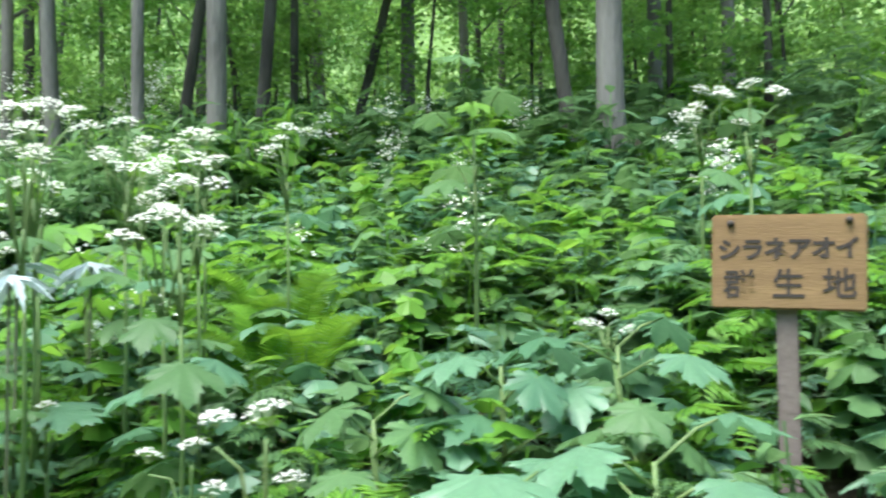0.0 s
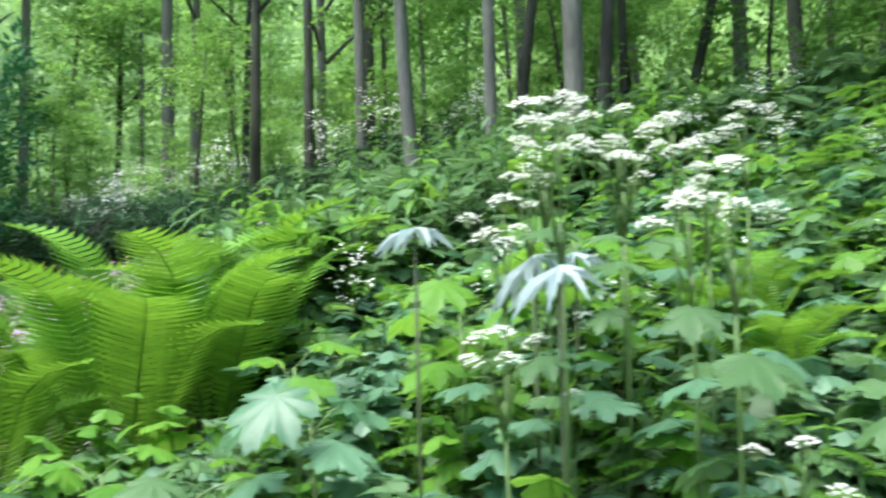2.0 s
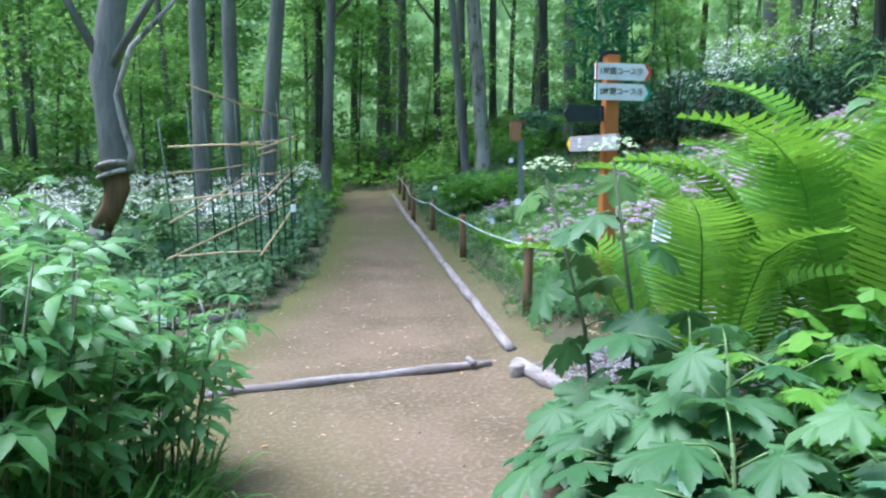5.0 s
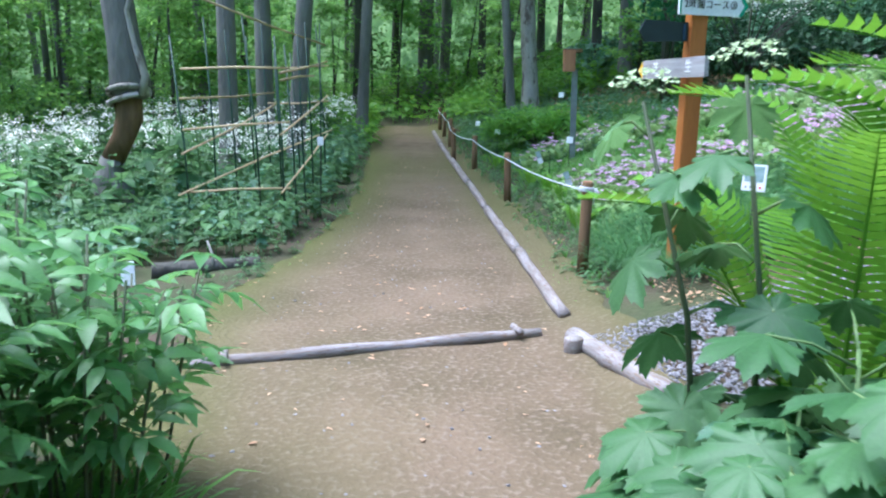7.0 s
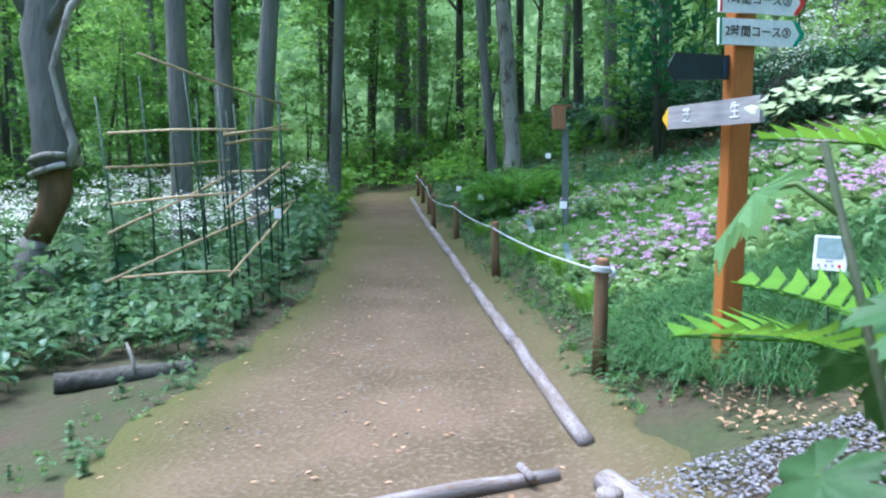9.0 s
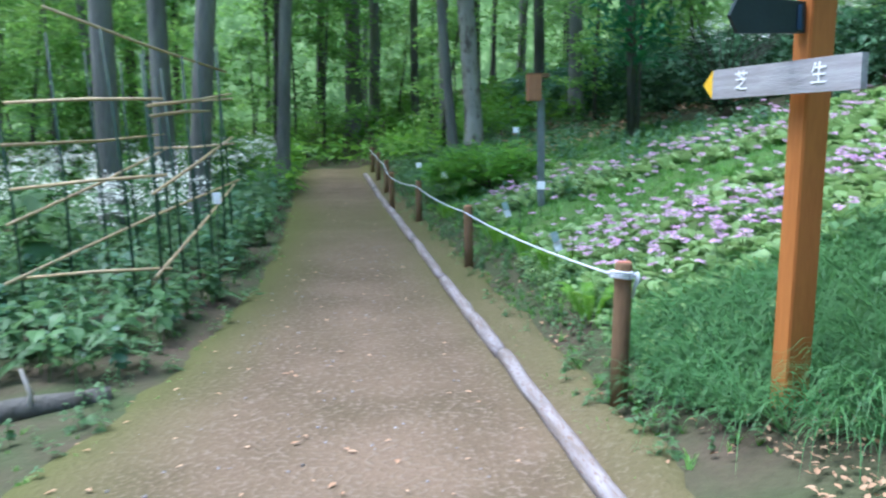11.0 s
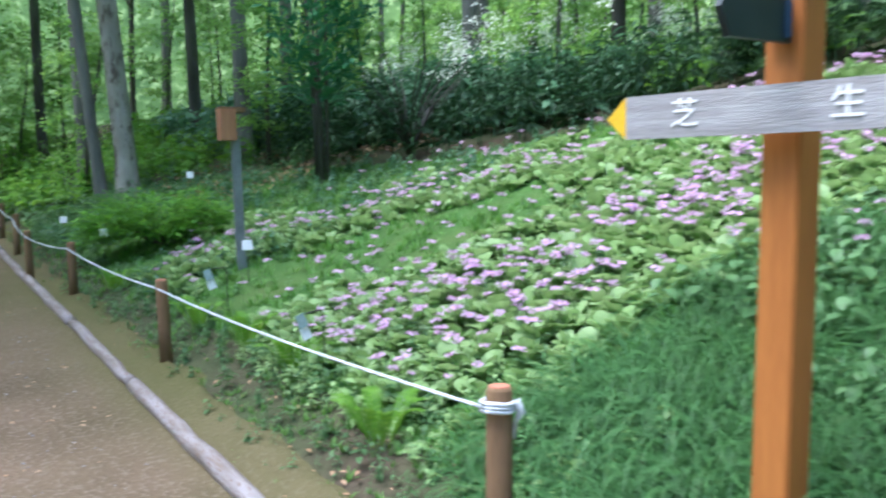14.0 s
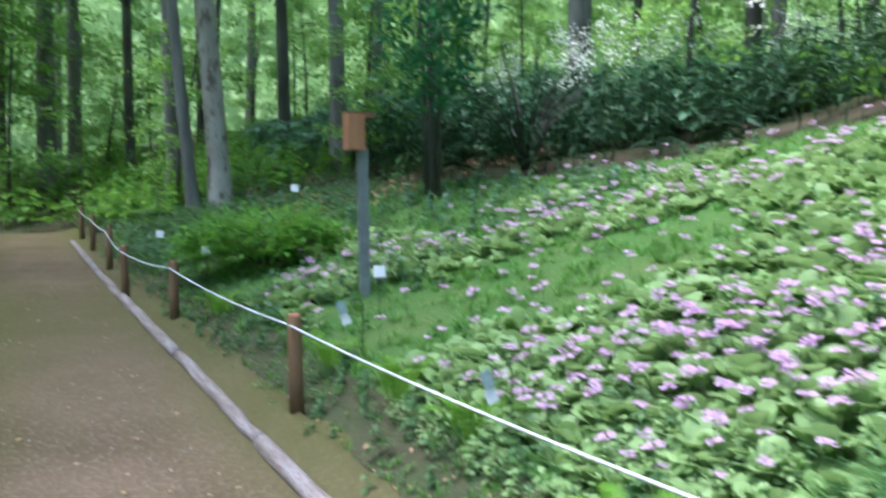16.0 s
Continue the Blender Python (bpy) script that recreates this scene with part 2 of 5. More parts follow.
# ---- leaf shapes (root at the origin, growing along +y) ----
def ovate(w=0.5, droop=0.18, fold=0.06):
    v = [(0, 0, 0), (-w * 0.42, 0.28, fold), (w * 0.42, 0.28, fold), (0, 0.3, 0), (-w * 0.4, 0.6, fold - droop * 0.3), (w * 0.4, 0.6, fold - droop * 0.3), (0, 0.62, -droop * 0.3), (0, 1, -droop)]
    return v, [(0, 3, 1), (0, 2, 3), (1, 3, 6, 4), (3, 2, 5, 6), (4, 6, 7), (6, 5, 7)]


def palmate(lobes=7, cut=0.5, teeth=True, droop=0.25, spread=150, wave=0.03):
    """A lobed, toothed leaf; the stalk joins near its middle back."""
    step = radians(2 * spread / (lobes - 1))
    ring = []
    for k in range(lobes):
        a = radians(-spread) + step * k
        u = abs(k - (lobes - 1) / 2) / ((lobes - 1) / 2)
        long = 1.0 - 0.38 * u ** 1.5
        half = (1 - cut) * math.tan(min(step, 1.2) / 2)
        along_dir, side = Vector((math.sin(a), math.cos(a))), Vector((math.cos(a), -math.sin(a)))
        outline = [(1 - cut * 0.55, half * 1.22), (1 - cut * 0.62, half * 0.9), (1 - cut * 0.26, half * 0.72), (1 - cut * 0.32, half * 0.5), (1, 0)] if teeth else [(1 - cut * 0.45, half), (1, 0)]
        if k == 0:
            ring.append((along_dir * 0.3 - side * 0.16, -0.02))
        ring += [((along_dir * r - side * w) * long, 0.0) for r, w in outline]
        ring += [((along_dir * r + side * w) * long, 0.0) for r, w in outline[-2::-1]]
        notch = a + step / 2
        if k < lobes - 1:
            ring.append((Vector((math.sin(notch), math.cos(notch))) * (1 - cut) * long, -0.035))
        else:
            ring.append((along_dir * 0.3 + side * 0.16, -0.02))
    v = [(0, 0, 0)]
    for p, dz in ring:
        r = p.length
        v.append((p.x * 0.62, p.y * 0.62, dz - droop * r * r + wave * math.sin(math.atan2(p.x, p.y) * 9)))
    return v, [(0, i + 1, i) for i in range(1, len(ring))]


def frond(pairs=26, width=0.3, arch=0.35):
    """A fern frond of length one, broadest near its curled tip, with separate leaflets."""
    v, f = [], []

    def spine(t):
        return Vector((0, t * (1 - 0.1 * t * t), -arch * (0.12 * t * t + 4.2 * max(0, t - 0.7) ** 2)))
    shape = ((0, 0), (0.12, 0.12), (0.3, 0.55), (0.55, 0.92), (0.74, 1.0), (0.87, 0.8), (0.95, 0.5), (1, 0.12))
    for i in range(pairs):
        t = 0.13 + 0.87 * i / pairs
        p, q = spine(t), spine(min(1, t + 0.87 / pairs * 0.8))
        w = width * along(t, shape) * (1 + 0.06 * math.sin(i * 2.3))
        for s in (-1, 1):
            k = len(v)
            tip = p.lerp(q, 0.5) + Vector((s * w, 0.3 * w, -0.04 * w))
            mid = p.lerp(q, 0.5) + Vector((s * w * 0.55, 0.1 * w, 0.07 * w))
            h = (q - p) * 0.5
            v += [p, q, mid - h * 0.9, mid + h * 0.9, tip]
            f += [(k, k + 2, k + 3, k + 1), (k + 2, k + 4, k + 3)] if s > 0 else [(k, k + 1, k + 3, k + 2), (k + 2, k + 3, k + 4)]
    g = Geo().add(v, f)
    g.add(*tube([spine(t / 8) for t in range(9)], [0.008 * (1 - t / 9.5) for t in range(9)], 4, cap=False))
    return g


def blade(w=0.03, droop=0.5):
    v, f = [], []
    for i in range(5):
        t = i / 4
        p = Vector((0, t * droop, t - droop * 0.7 * t ** 3))
        ww = w * (1 - t ** 2) / 2
        v += [p + Vector((-ww, 0, 0)), p + Vector((ww, 0, 0))]
        if i:
            f.append((2 * i - 2, 2 * i - 1, 2 * i + 1, 2 * i))
    return v, f


def herb(rng, leaf, count=9, size=0.13, height=0.5, tilt=20, stem=True, top=True):
    """Leaves in whorls on a thin stem; the leaf geometry and the stem geometry."""
    g, s = Geo(), Geo()
    lean = Vector((rng.uniform(-0.12, 0.12), rng.uniform(-0.12, 0.12), 1)) * height
    for k in range(count):
        t = 0.25 + 0.75 * (k + 1) / count
        sz = size * rng.uniform(0.75, 1.2) * (1.15 - 0.4 * t)
        g.add(*leaf, Matrix.Translation(lean * t) @ pose(0, 0, 0, 0, 0, k * 137.5 + rng.uniform(-25, 25)) @ pose(0, 0.02, 0, rng.uniform(-tilt, tilt) - 5, rng.uniform(-20, 20), 0) @ Matrix.Scale(sz, 4))
    if stem:
        s.add(*tube([(0, 0, 0), lean * 0.5, lean], [0.006, 0.005, 0.003], 4, cap=False))
    return g, s


def mass(name, kinds, places, mat, label, category, smooth=False, tag="stuff"):
    """One mesh out of many copies of a few templates. places: (kind, x, y, z, turn, tip, scale)."""
    vs, fs, off = [], [], 0
    cache = [(np.array([tuple(p) for p in v]), f) for v, f in kinds]
    for kind, x, y, z, turn, tip, size in places:
        v, f = cache[kind]
        m = np.array((pose(x, y, z, tip, 0, turn) @ Matrix.Scale(size, 4)))
        vs.append(v @ m[:3, :3].T + m[:3, 3])
        fs += [tuple(i + off for i in q) for q in f]
        off += len(v)
    me = bpy.data.meshes.new(name)
    me.from_pydata(np.concatenate(vs).tolist(), [], fs)
    me.materials.append(mat)
    if smooth:
        me.shade_smooth()
    return tagged(new(name, me), label, category, "", tag)


R = random.Random(7)

# ---- ground sheet and path ----
xs = sorted(set([-400, -200, -100, -60, -40, -30, -24, -20] + [round(-17 + 0.3 * i, 3) for i in range(115)] + [20, 24, 30, 40, 60, 100, 200, 400]))
ys = sorted(set([-400, -200, -100, -50, -25, -15] + [round(-9 + 0.3 * i, 3) for i in range(135)] + [34, 38, 45, 55, 70, 100, 200, 400]))
gv = [(x, y, bumpy(x, y) - 0.012) for y in ys for x in xs]
gf = [(j * len(xs) + i, j * len(xs) + i + 1, (j + 1) * len(xs) + i + 1, (j + 1) * len(xs) + i) for j in range(len(ys) - 1) for i in range(len(xs) - 1)]
tagged(new("ground", mesh_from("ground", gv, gf, SOIL, True)), "dark forest soil with moss and leaf litter", "ground", "", "structure")

PATH_MAT = material("trodden_earth", (0.162, 0.117, 0.076), (0.098, 0.075, 0.044), rough=0.95, scale=1.1, fine=30, bump=0.9, bumpdist=0.02, third=(0.165, 0.127, 0.09), gloss=0.1)
nt = PATH_MAT.node_tree
att = nt.nodes.new("ShaderNodeAttribute")
att.attribute_name = "moss"
mossnoise = nt.nodes.new("ShaderNodeTexNoise")
mossnoise.inputs["Scale"].default_value, mossnoise.inputs["Detail"].default_value = 2.2, 6
addm = nt.nodes.new("ShaderNodeMath")
addm.operation = "MULTIPLY_ADD"
addm.inputs[1].default_value, addm.inputs[2].default_value = 2.4, -1.3
nt.links.new(mossnoise.outputs[0], addm.inputs[0])
addn = nt.nodes.new("ShaderNodeMath")
addn.use_clamp = True
nt.links.new(addm.outputs[0], addn.inputs[0]), nt.links.new(att.outputs["Fac"], addn.inputs[1])
mossmix = nt.nodes.new("ShaderNodeMix")
mossmix.data_type = "RGBA"
mossmix.inputs[7].default_value = (0.088, 0.09, 0.03, 1)
base_in = nt.nodes["Principled BSDF"].inputs["Base Color"]
old = base_in.links[0].from_socket
nt.links.new(old, mossmix.inputs[6]), nt.links.new(addn.outputs[0], mossmix.inputs[0]), nt.links.new(mossmix.outputs[2], base_in)
pv, pf, moss = [], [], []
cols = 25
rows_y = [-7.5 + 0.22 * i for i in range(150)]
for j, y in enumerate(rows_y):
    a, b = along(y, LEFT) - 0.15, along(y, EDGE) + (0.8 if y < 4.7 else 0.3)
    for i in range(cols):
        t = i / (cols - 1)
        x = a + (b - a) * t
        if i in (0, cols - 1):
            x += 0.2 * noise.noise((y * 2.0, i, 3.0))
        edge = min(t, 1 - t) * (b - a)
        z = bumpy(x, y) + 0.012 * noise.noise((x * 2.2, y * 2.2, 5.0)) + (0.006 + 0.03 * min(1, max(0, x - along(y, EDGE) + 0.35) * 3) if 0 < i < cols - 1 else -0.03)
        pv.append((x, y, z))
        moss.append(max(0.0, 0.72 - edge / 0.9) + (0.36 if y > 7 else 0.26) * max(0, 1 - edge / 1.5))
pf = [(j * cols + i, j * cols + i + 1, (j + 1) * cols + i + 1, (j + 1) * cols + i) for j in range(len(rows_y) - 1) for i in range(cols - 1)]
pm = mesh_from("path", pv, pf, PATH_MAT, True)
attr = pm.attributes.new("moss", "FLOAT", "POINT")
attr.data.foreach_set("value", moss)
tagged(new("path", pm), "trodden brown earth path with mossy edges", "path", "", "structure")

# backdrop ring for woodland far off, with an added glow
bv, bf = [], []
for k in range(97):
    a = 2 * math.pi * k / 96
    r = 62 + 3 * noise.noise((math.cos(a) * 3, math.sin(a) * 3, 0))
    bv += [(math.cos(a) * r, 10 + math.sin(a) * r, -3), (math.cos(a) * r, 10 + math.sin(a) * r, 28 + 6 * noise.noise((math.cos(a) * 7, math.sin(a) * 7, 2)))]
    if k:
        bf.append((2 * k - 2, 2 * k, 2 * k + 1, 2 * k - 1))
FAR_GLOW = material("glowing_far_woodland", (0.24, 0.38, 0.11), (0.06, 0.12, 0.035), rough=1, scale=0.35, fine=1.6, bump=0, third=(0.34, 0.46, 0.17))
# emission in the leaf colour stands in for sunlit leaves in the gaps
far_bsdf = FAR_GLOW.node_tree.nodes["Principled BSDF"]
FAR_GLOW.node_tree.links.new(far_bsdf.inputs["Base Color"].links[0].from_socket, far_bsdf.inputs["Emission Color"])
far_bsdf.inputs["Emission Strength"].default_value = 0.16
tagged(new("backdrop", mesh_from("backdrop", bv, bf, FAR_GLOW)), "softly glowing backdrop of distant green woodland behind the trees", "woodland", "", "structure")


# ---- trees ----
def crown_mesh(seed, leaves, radius, height, size, mat, clumps=42):
    rng = random.Random(seed)
    g = Geo()
    for c in range(clumps):
        a, r = rng.uniform(0, 2 * math.pi), radius * math.sqrt(rng.random())
        z = rng.uniform(0, height)
        shrink = 1 - 0.45 * (z / height)
        centre = Vector((math.cos(a) * r * shrink, math.sin(a) * r * shrink, z))
        flat = rng.uniform(0.12, 0.3)
        wide = radius * rng.uniform(0.25, 0.42)
        for _ in range(leaves // clumps):
            o = Vector((rng.gauss(0, wide * 0.5), rng.gauss(0, wide * 0.5), rng.gauss(0, wide * flat)))
            s = size * rng.uniform(0.6, 1.3)
            m = Matrix.Translation(centre + o) @ pose(0, 0, 0, rng.uniform(-50, 25), rng.uniform(-35, 35), rng.uniform(0, 360))
            g.add([(0, 0, 0), (s * 0.38, s * 0.5, s * 0.08), (0, s, -s * 0.1), (-s * 0.38, s * 0.5, s * 0.08)], [(0, 1, 2), (0, 2, 3)], m)
    return g.mesh("crown", mat)


CROWNS = [crown_mesh(20 + k, 2600, 2.4, 5.5, 0.17, LEAF_CROWN) for k in range(4)]
LOW_CROWNS = [crown_mesh(40 + k, 2200, 1.5, 4.2, 0.13, LEAF_CROWN, 34) for k in range(4)]


def tree(x, y, diameter, height, lean=(0, 0), bark=BARK, crown=True, label="", fork=0, seed=1, crown_z=0.55, bend=0.0, category="tree", crowns=2):
    rng = random.Random(seed * 31 + 5)
    z = ground(x, y)
    ob = thing("tree", label or "tall grey-barked forest tree with light green leaves", category, pose(x, y, z - 0.05), "forest trees")
    n, r0 = 12, diameter / 2

    def centre(t):
        w = bend * math.sin(t * 5 + seed)
        return Vector((lean[0] * t + w, lean[1] * t + w * 0.4, height * t))
    radii = [r0 * ((1.45 if i == 0 else 1.12 if i == 1 else 1) * (1 - 0.6 * i / n)) for i in range(n + 1)]
    ts = [0, 0.02, 0.06] + [0.06 + 0.94 * k / (n - 2) for k in range(1, n - 1)]
    g = Geo().add(*tube([centre(t) for t in ts], radii, 12, 0.06, seed))
    part("trunk", g.mesh("trunk", bark, True), ob)
    for k in range(4 + fork):
        t = rng.uniform(0.3, 0.85)
        a = rng.uniform(0, 2 * math.pi)
        p = centre(t)
        length = height * rng.uniform(0.12, 0.25)
        q = p + Vector((math.cos(a) * length * 0.5, math.sin(a) * length * 0.5, length * 0.45))
        e = q + Vector((math.cos(a + 0.4) * length * 0.5, math.sin(a + 0.4) * length * 0.5, length * 0.35))
        r = r0 * (1 - 0.6 * t) * 0.45
        part("limb", Geo().add(*tube([p, q, e], [r, r * 0.7, r * 0.3], 7, 0.08, seed + k)).mesh("limb", bark, True), ob)
    if crown:
        for k in range(crowns):
            c = centre(crown_z + 0.22 * k)
            s = rng.uniform(0.9, 1.3) * height / 13
            part("crown", CROWNS[rng.randrange(4)], ob, "", pose(c.x + rng.uniform(-0.8, 0.8), c.y + rng.uniform(-0.8, 0.8), c.z, 0, 0, rng.uniform(0, 360)) @ Matrix.Scale(s, 4))
    return ob


def sapling(x, y, height, seed):
    rng = random.Random(seed)
    ob = thing("sapling", "slender young tree with light green leaves", "tree", pose(x, y, ground(x, y) - 0.03, 0, 0, rng.uniform(0, 360)), "young trees")
    bend = rng.uniform(-0.4, 0.4)
    part("trunk", Geo().add(*tube([(0, 0, 0), (bend * 0.3, 0, height * 0.35), (bend, 0.1, height * 0.7), (bend * 1.4, 0.2, height)], [0.05, 0.04, 0.028, 0.008], 7, 0.05, seed)).mesh("trunk", BARK_DARK, True), ob)
    s = height / 4.9
    part("crown", LOW_CROWNS[seed % 4], ob, "", pose(bend * 0.7, 0, height * 0.2) @ Matrix.Scale(s, 4))
    return ob


TREES = (
    (7.7, 1.94, 0.25, 14, 0, 0.0, 0), (8.75, 2.75, 0.17, 11, -0.9, 1.1, 1), (6.84, 5.76, 0.23, 14, 0, 0, 0), (7.2, 7.5, 0.17, 13, 0, 0, 0),
    (7.55, 9.69, 0.24, 13, -0.5, 0.6, 0), (8.96, 7.39, 0.2, 13, 0.6, -0.5, 1), (12.5, 9.0, 0.2, 14, 2.6, -2, 1), (11.5, 9.3, 0.17, 12, 0, 0, 1),
    (12.77, 3.35, 0.24, 14, 0, 0, 0), (15.0, 2.9, 0.26, 15, 0, 0, 0), (14.3, 8.9, 0.33, 15, 0, 0, 0), (9.6, 9.9, 0.22, 12, 1.2, -0.8, 1),
    (8.6, 18.2, 0.3, 15, 0, 0, 1), (8.7, 15.6, 0.25, 14, 0, 0, 1), (8.6, 13.2, 0.24, 14, 0, 0, 0),
    (-4.46, 14.75, 0.36, 15, 0.3, 0, 0), (-5.0, 18.6, 0.4, 15, 0, 0, 0), (-3.6, 15.9, 0.33, 14, 1.0, 0, 0), (-3.4, 20.8, 0.3, 15, 0.4, 0, 0),
    (-3.5, 33.0, 0.6, 17, 0, 0, 0), (-2.9, 34.0, 0.45, 17, 0.3, 0, 0), (2.4, 27.5, 0.35, 15, 0, 0, 1), (2.8, 22.9, 0.36, 15, 0, 0, 0),
    (8.07, 23.0, 0.42, 16, -0.2, 0, 0), (9.6, 25.5, 0.38, 15, 0, 0, 0), (12.0, 21.5, 0.36, 15, 0, 0, 0), (11.2, 17.3, 0.3, 15, 0, 0, 1),
    (13.6, 14.3, 0.3, 15, 0, 0, 0), (-1.2, 30.5, 0.3, 15, 0.2, 0, 1), (0.9, 34.2, 0.35, 16, 0, 0, 1), (5.2, 29.0, 0.4, 16, 0, 0, 0),
)
for k, (x, y, d, h, lx, ly, dark) in enumerate(TREES):
    tree(x, y, d, h, (lx, ly), BARK_DARK if dark else BARK, True, "dark-barked forest tree among green undergrowth" if dark else "", 1, k, 0.62 if k > 11 else 0.45, 0.06, "tree", 1 if k > 11 else 2)
tree(0.45, 21.8, 0.42, 16, (-0.9, 0), BARK_PALE, True, "pale blotchy-barked tree leaning beside a second stem", 0, 77, 0.62, 0.05, "tree", 1)
tree(0.02, 22.0, 0.24, 15, (-1.0, 0), BARK, True, "thin grey stem beside the pale-barked tree", 0, 78, 0.65, 0.05, "tree", 1)
wrapped = thing("tree", "grey crooked tree with a hollow dark waist and twisted vine", "tree", pose(-4.62, 11.4, ground(-4.62, 11.4) - 0.05), "forest trees")
part("root_flare", Geo().add(*tube([(0.16, 0, 0), (0.06, 0, 0.2), (-0.12, 0, 0.55), (-0.06, 0, 0.85)], [0.36, 0.26, 0.19, 0.15], 12, 0.1, 3)).mesh("root_flare", BARK, True), wrapped)
part("hollow", Geo().add(*tube([(-0.06, 0, 0.84), (0.1, 0, 1.1), (0.19, 0, 1.35), (0.2, 0, 1.62)], [0.14, 0.15, 0.16, 0.17], 12, 0.12, 4)).mesh("hollow", POST_WOOD, True), wrapped, "brown rotted waist of the trunk")
part("trunk", Geo().add(*tube([(0.2, 0, 1.6), (0.22, 0, 1.75), (0.15, 0, 2.3), (0.1, 0, 2.9), (0.3, 0.1, 4.4), (0.7, 0.2, 8), (0.9, 0.2, 13)], [0.2, 0.235, 0.2, 0.195, 0.17, 0.13, 0.05], 12, 0.07, 5)).mesh("trunk", BARK, True), wrapped)
for loop, rise in ((0, 1.58), (1, 1.66)):
    part("vine", Geo().add(*tube([(0.2 + math.cos(a) * 0.235, math.sin(a) * 0.24, rise + 0.07 * math.cos(a + loop)) for a in [i * math.pi / 9 for i in range(19)]], [0.035] * 19, 7, 0.12, 3 + loop)).mesh("vine", BARK_PALE, True), wrapped, "pale vine looped round the trunk")
part("vine", Geo().add(*tube([(0.4, -0.08, 1.62), (0.47, -0.1, 1.85), (0.36, -0.12, 2.2), (0.3, -0.16, 2.6), (0.55, -0.2, 3.2), (1.2, -0.1, 3.9)], [0.05, 0.05, 0.035, 0.03, 0.04, 0.02], 7, 0.1, 8)).mesh("vine", BARK_PALE, True), wrapped, "pale twisted climbing vine")
for dx, dz in ((1.3, 1.2), (-0.8, 2.0)):
    part("limb", Geo().add(*tube([(0.15, -0.05, 2.9), (dx * 0.6, -0.2, 3 + dz * 0.6), (dx, -0.1, 3.3 + dz)], [0.07, 0.05, 0.02], 6)).mesh("limb", BARK, True), wrapped)
part("crown", CROWNS[1], wrapped, "", pose(0.8, 0.2, 7.6))

placed = [(t[0], t[1]) for t in TREES] + [(0.45, 21.8), (-4.62, 11.4)]
count = 0
rt = random.Random(11)
while count < 90:
    a, r = rt.uniform(-1.35, 1.75), rt.uniform(20, 48)
    x, y = 1 + math.sin(a) * r, 3 + math.cos(a) * r
    if y < 27 and along(y, LEFT) - 1 < x < along(y, EDGE) + 1 or min((x - p) ** 2 + (y - q) ** 2 for p, q in placed) < 4:
        continue
    placed.append((x, y))
    tree(x, y, rt.uniform(0.16, 0.42), rt.uniform(12, 17), (rt.uniform(-0.8, 0.8), rt.uniform(-0.6, 0.6)), BARK if rt.random() < 0.6 else BARK_DARK, True, "", 0, 100 + count, rt.uniform(0.25, 0.5), 0.08)
    count += 1
count = 0
while count < 190:
    a, r = rt.uniform(-1.4, 1.8), rt.uniform(9.5, 40)
    x, y = 1 + math.sin(a) * r, 2 + math.cos(a) * r
    if y < 27 and along(y, LEFT) - 1.8 < x < along(y, EDGE) + 1.5 or min((x - p) ** 2 + (y - q) ** 2 for p, q in placed) < 1.5:
        continue
    if 7 < y < 21 and -1 < x < hedge_x(y) + 2.5 or -7 < x < -2 and y < 15:
        continue
    placed.append((x, y))
    sapling(x, y, rt.uniform(2.6, 6.5), count)
    count += 1


# ---- signs, posts and edging ----
def facing(x, y, z, dx, dy):
    """A pose whose -y side looks along (dx, dy)."""
    return pose(x, y, z, 0, 0, math.degrees(math.atan2(dx, -dy)))


# wooden sign among the plants
m = facing(4.02, -0.13, ground(4.02, -0.13), -0.96, -0.22)
z0 = 1.5 - ground(4.02, -0.13)
board_sign = thing("wooden_sign", "tan wooden board with dark handwritten letters on a post", "sign", m)
part("post", Geo().add(*block(0.06, 0.05, z0 + 0.2, 0.006)).mesh("post", SIGN_POST), board_sign, "weathered grey-brown post", pose(0, 0.03, -0.03))
part("board", Geo().add(*block(0.42, 0.025, 0.28, 0.006)).mesh("board", SIGN_WOOD), board_sign, "", pose(0, -0.012, z0 + 0.005, 0, 1.5, 0))
for row, size, gap, height, weight in (("シラネアオイ", 0.068, 0.064, 0.18, 0.0024), ("群生地", 0.092, 0.135, 0.075, 0.0013)):
    for k, sign_letter in enumerate(row):
        writing(sign_letter, size, BLACK_INK, pose(0.005 + gap * (k - (len(row) - 1) / 2), -0.026, z0 + height, 0, 1, 0), board_sign, "letter", weight)
for sx in (-0.15, 0.17):
    part("screw", Geo().add(*tube([(0, 0, 0), (0, -0.012, 0)], [0.011, 0.009], 10)).mesh("screw", BLACK_INK, True), board_sign, "", pose(sx, -0.024, z0 + 0.262))

# orange fingerpost at the flower bed
px, py = 1.5, 7.66
pz = ground(px, py)
TOP = 2.42
post_yaw = 12
finger = thing("fingerpost", "orange-stained square wooden signpost with direction boards", "signpost", pose(px, py, pz - 0.08))
part("post", Geo().add(*block(0.115, 0.115, TOP - pz + 0.08, 0.006)).mesh("post", ORANGE_WOOD), finger, "", pose(0, 0, 0, 0.6, 0.8, post_yaw))
h0 = 0.08 - pz
part("cap", Geo().add(*block(0.13, 0.13, 0.035, 0.012)).mesh("cap", NAVY), finger, "dark pointed metal cap", pose(0.02, 0, TOP + h0, 0, 0, post_yaw))


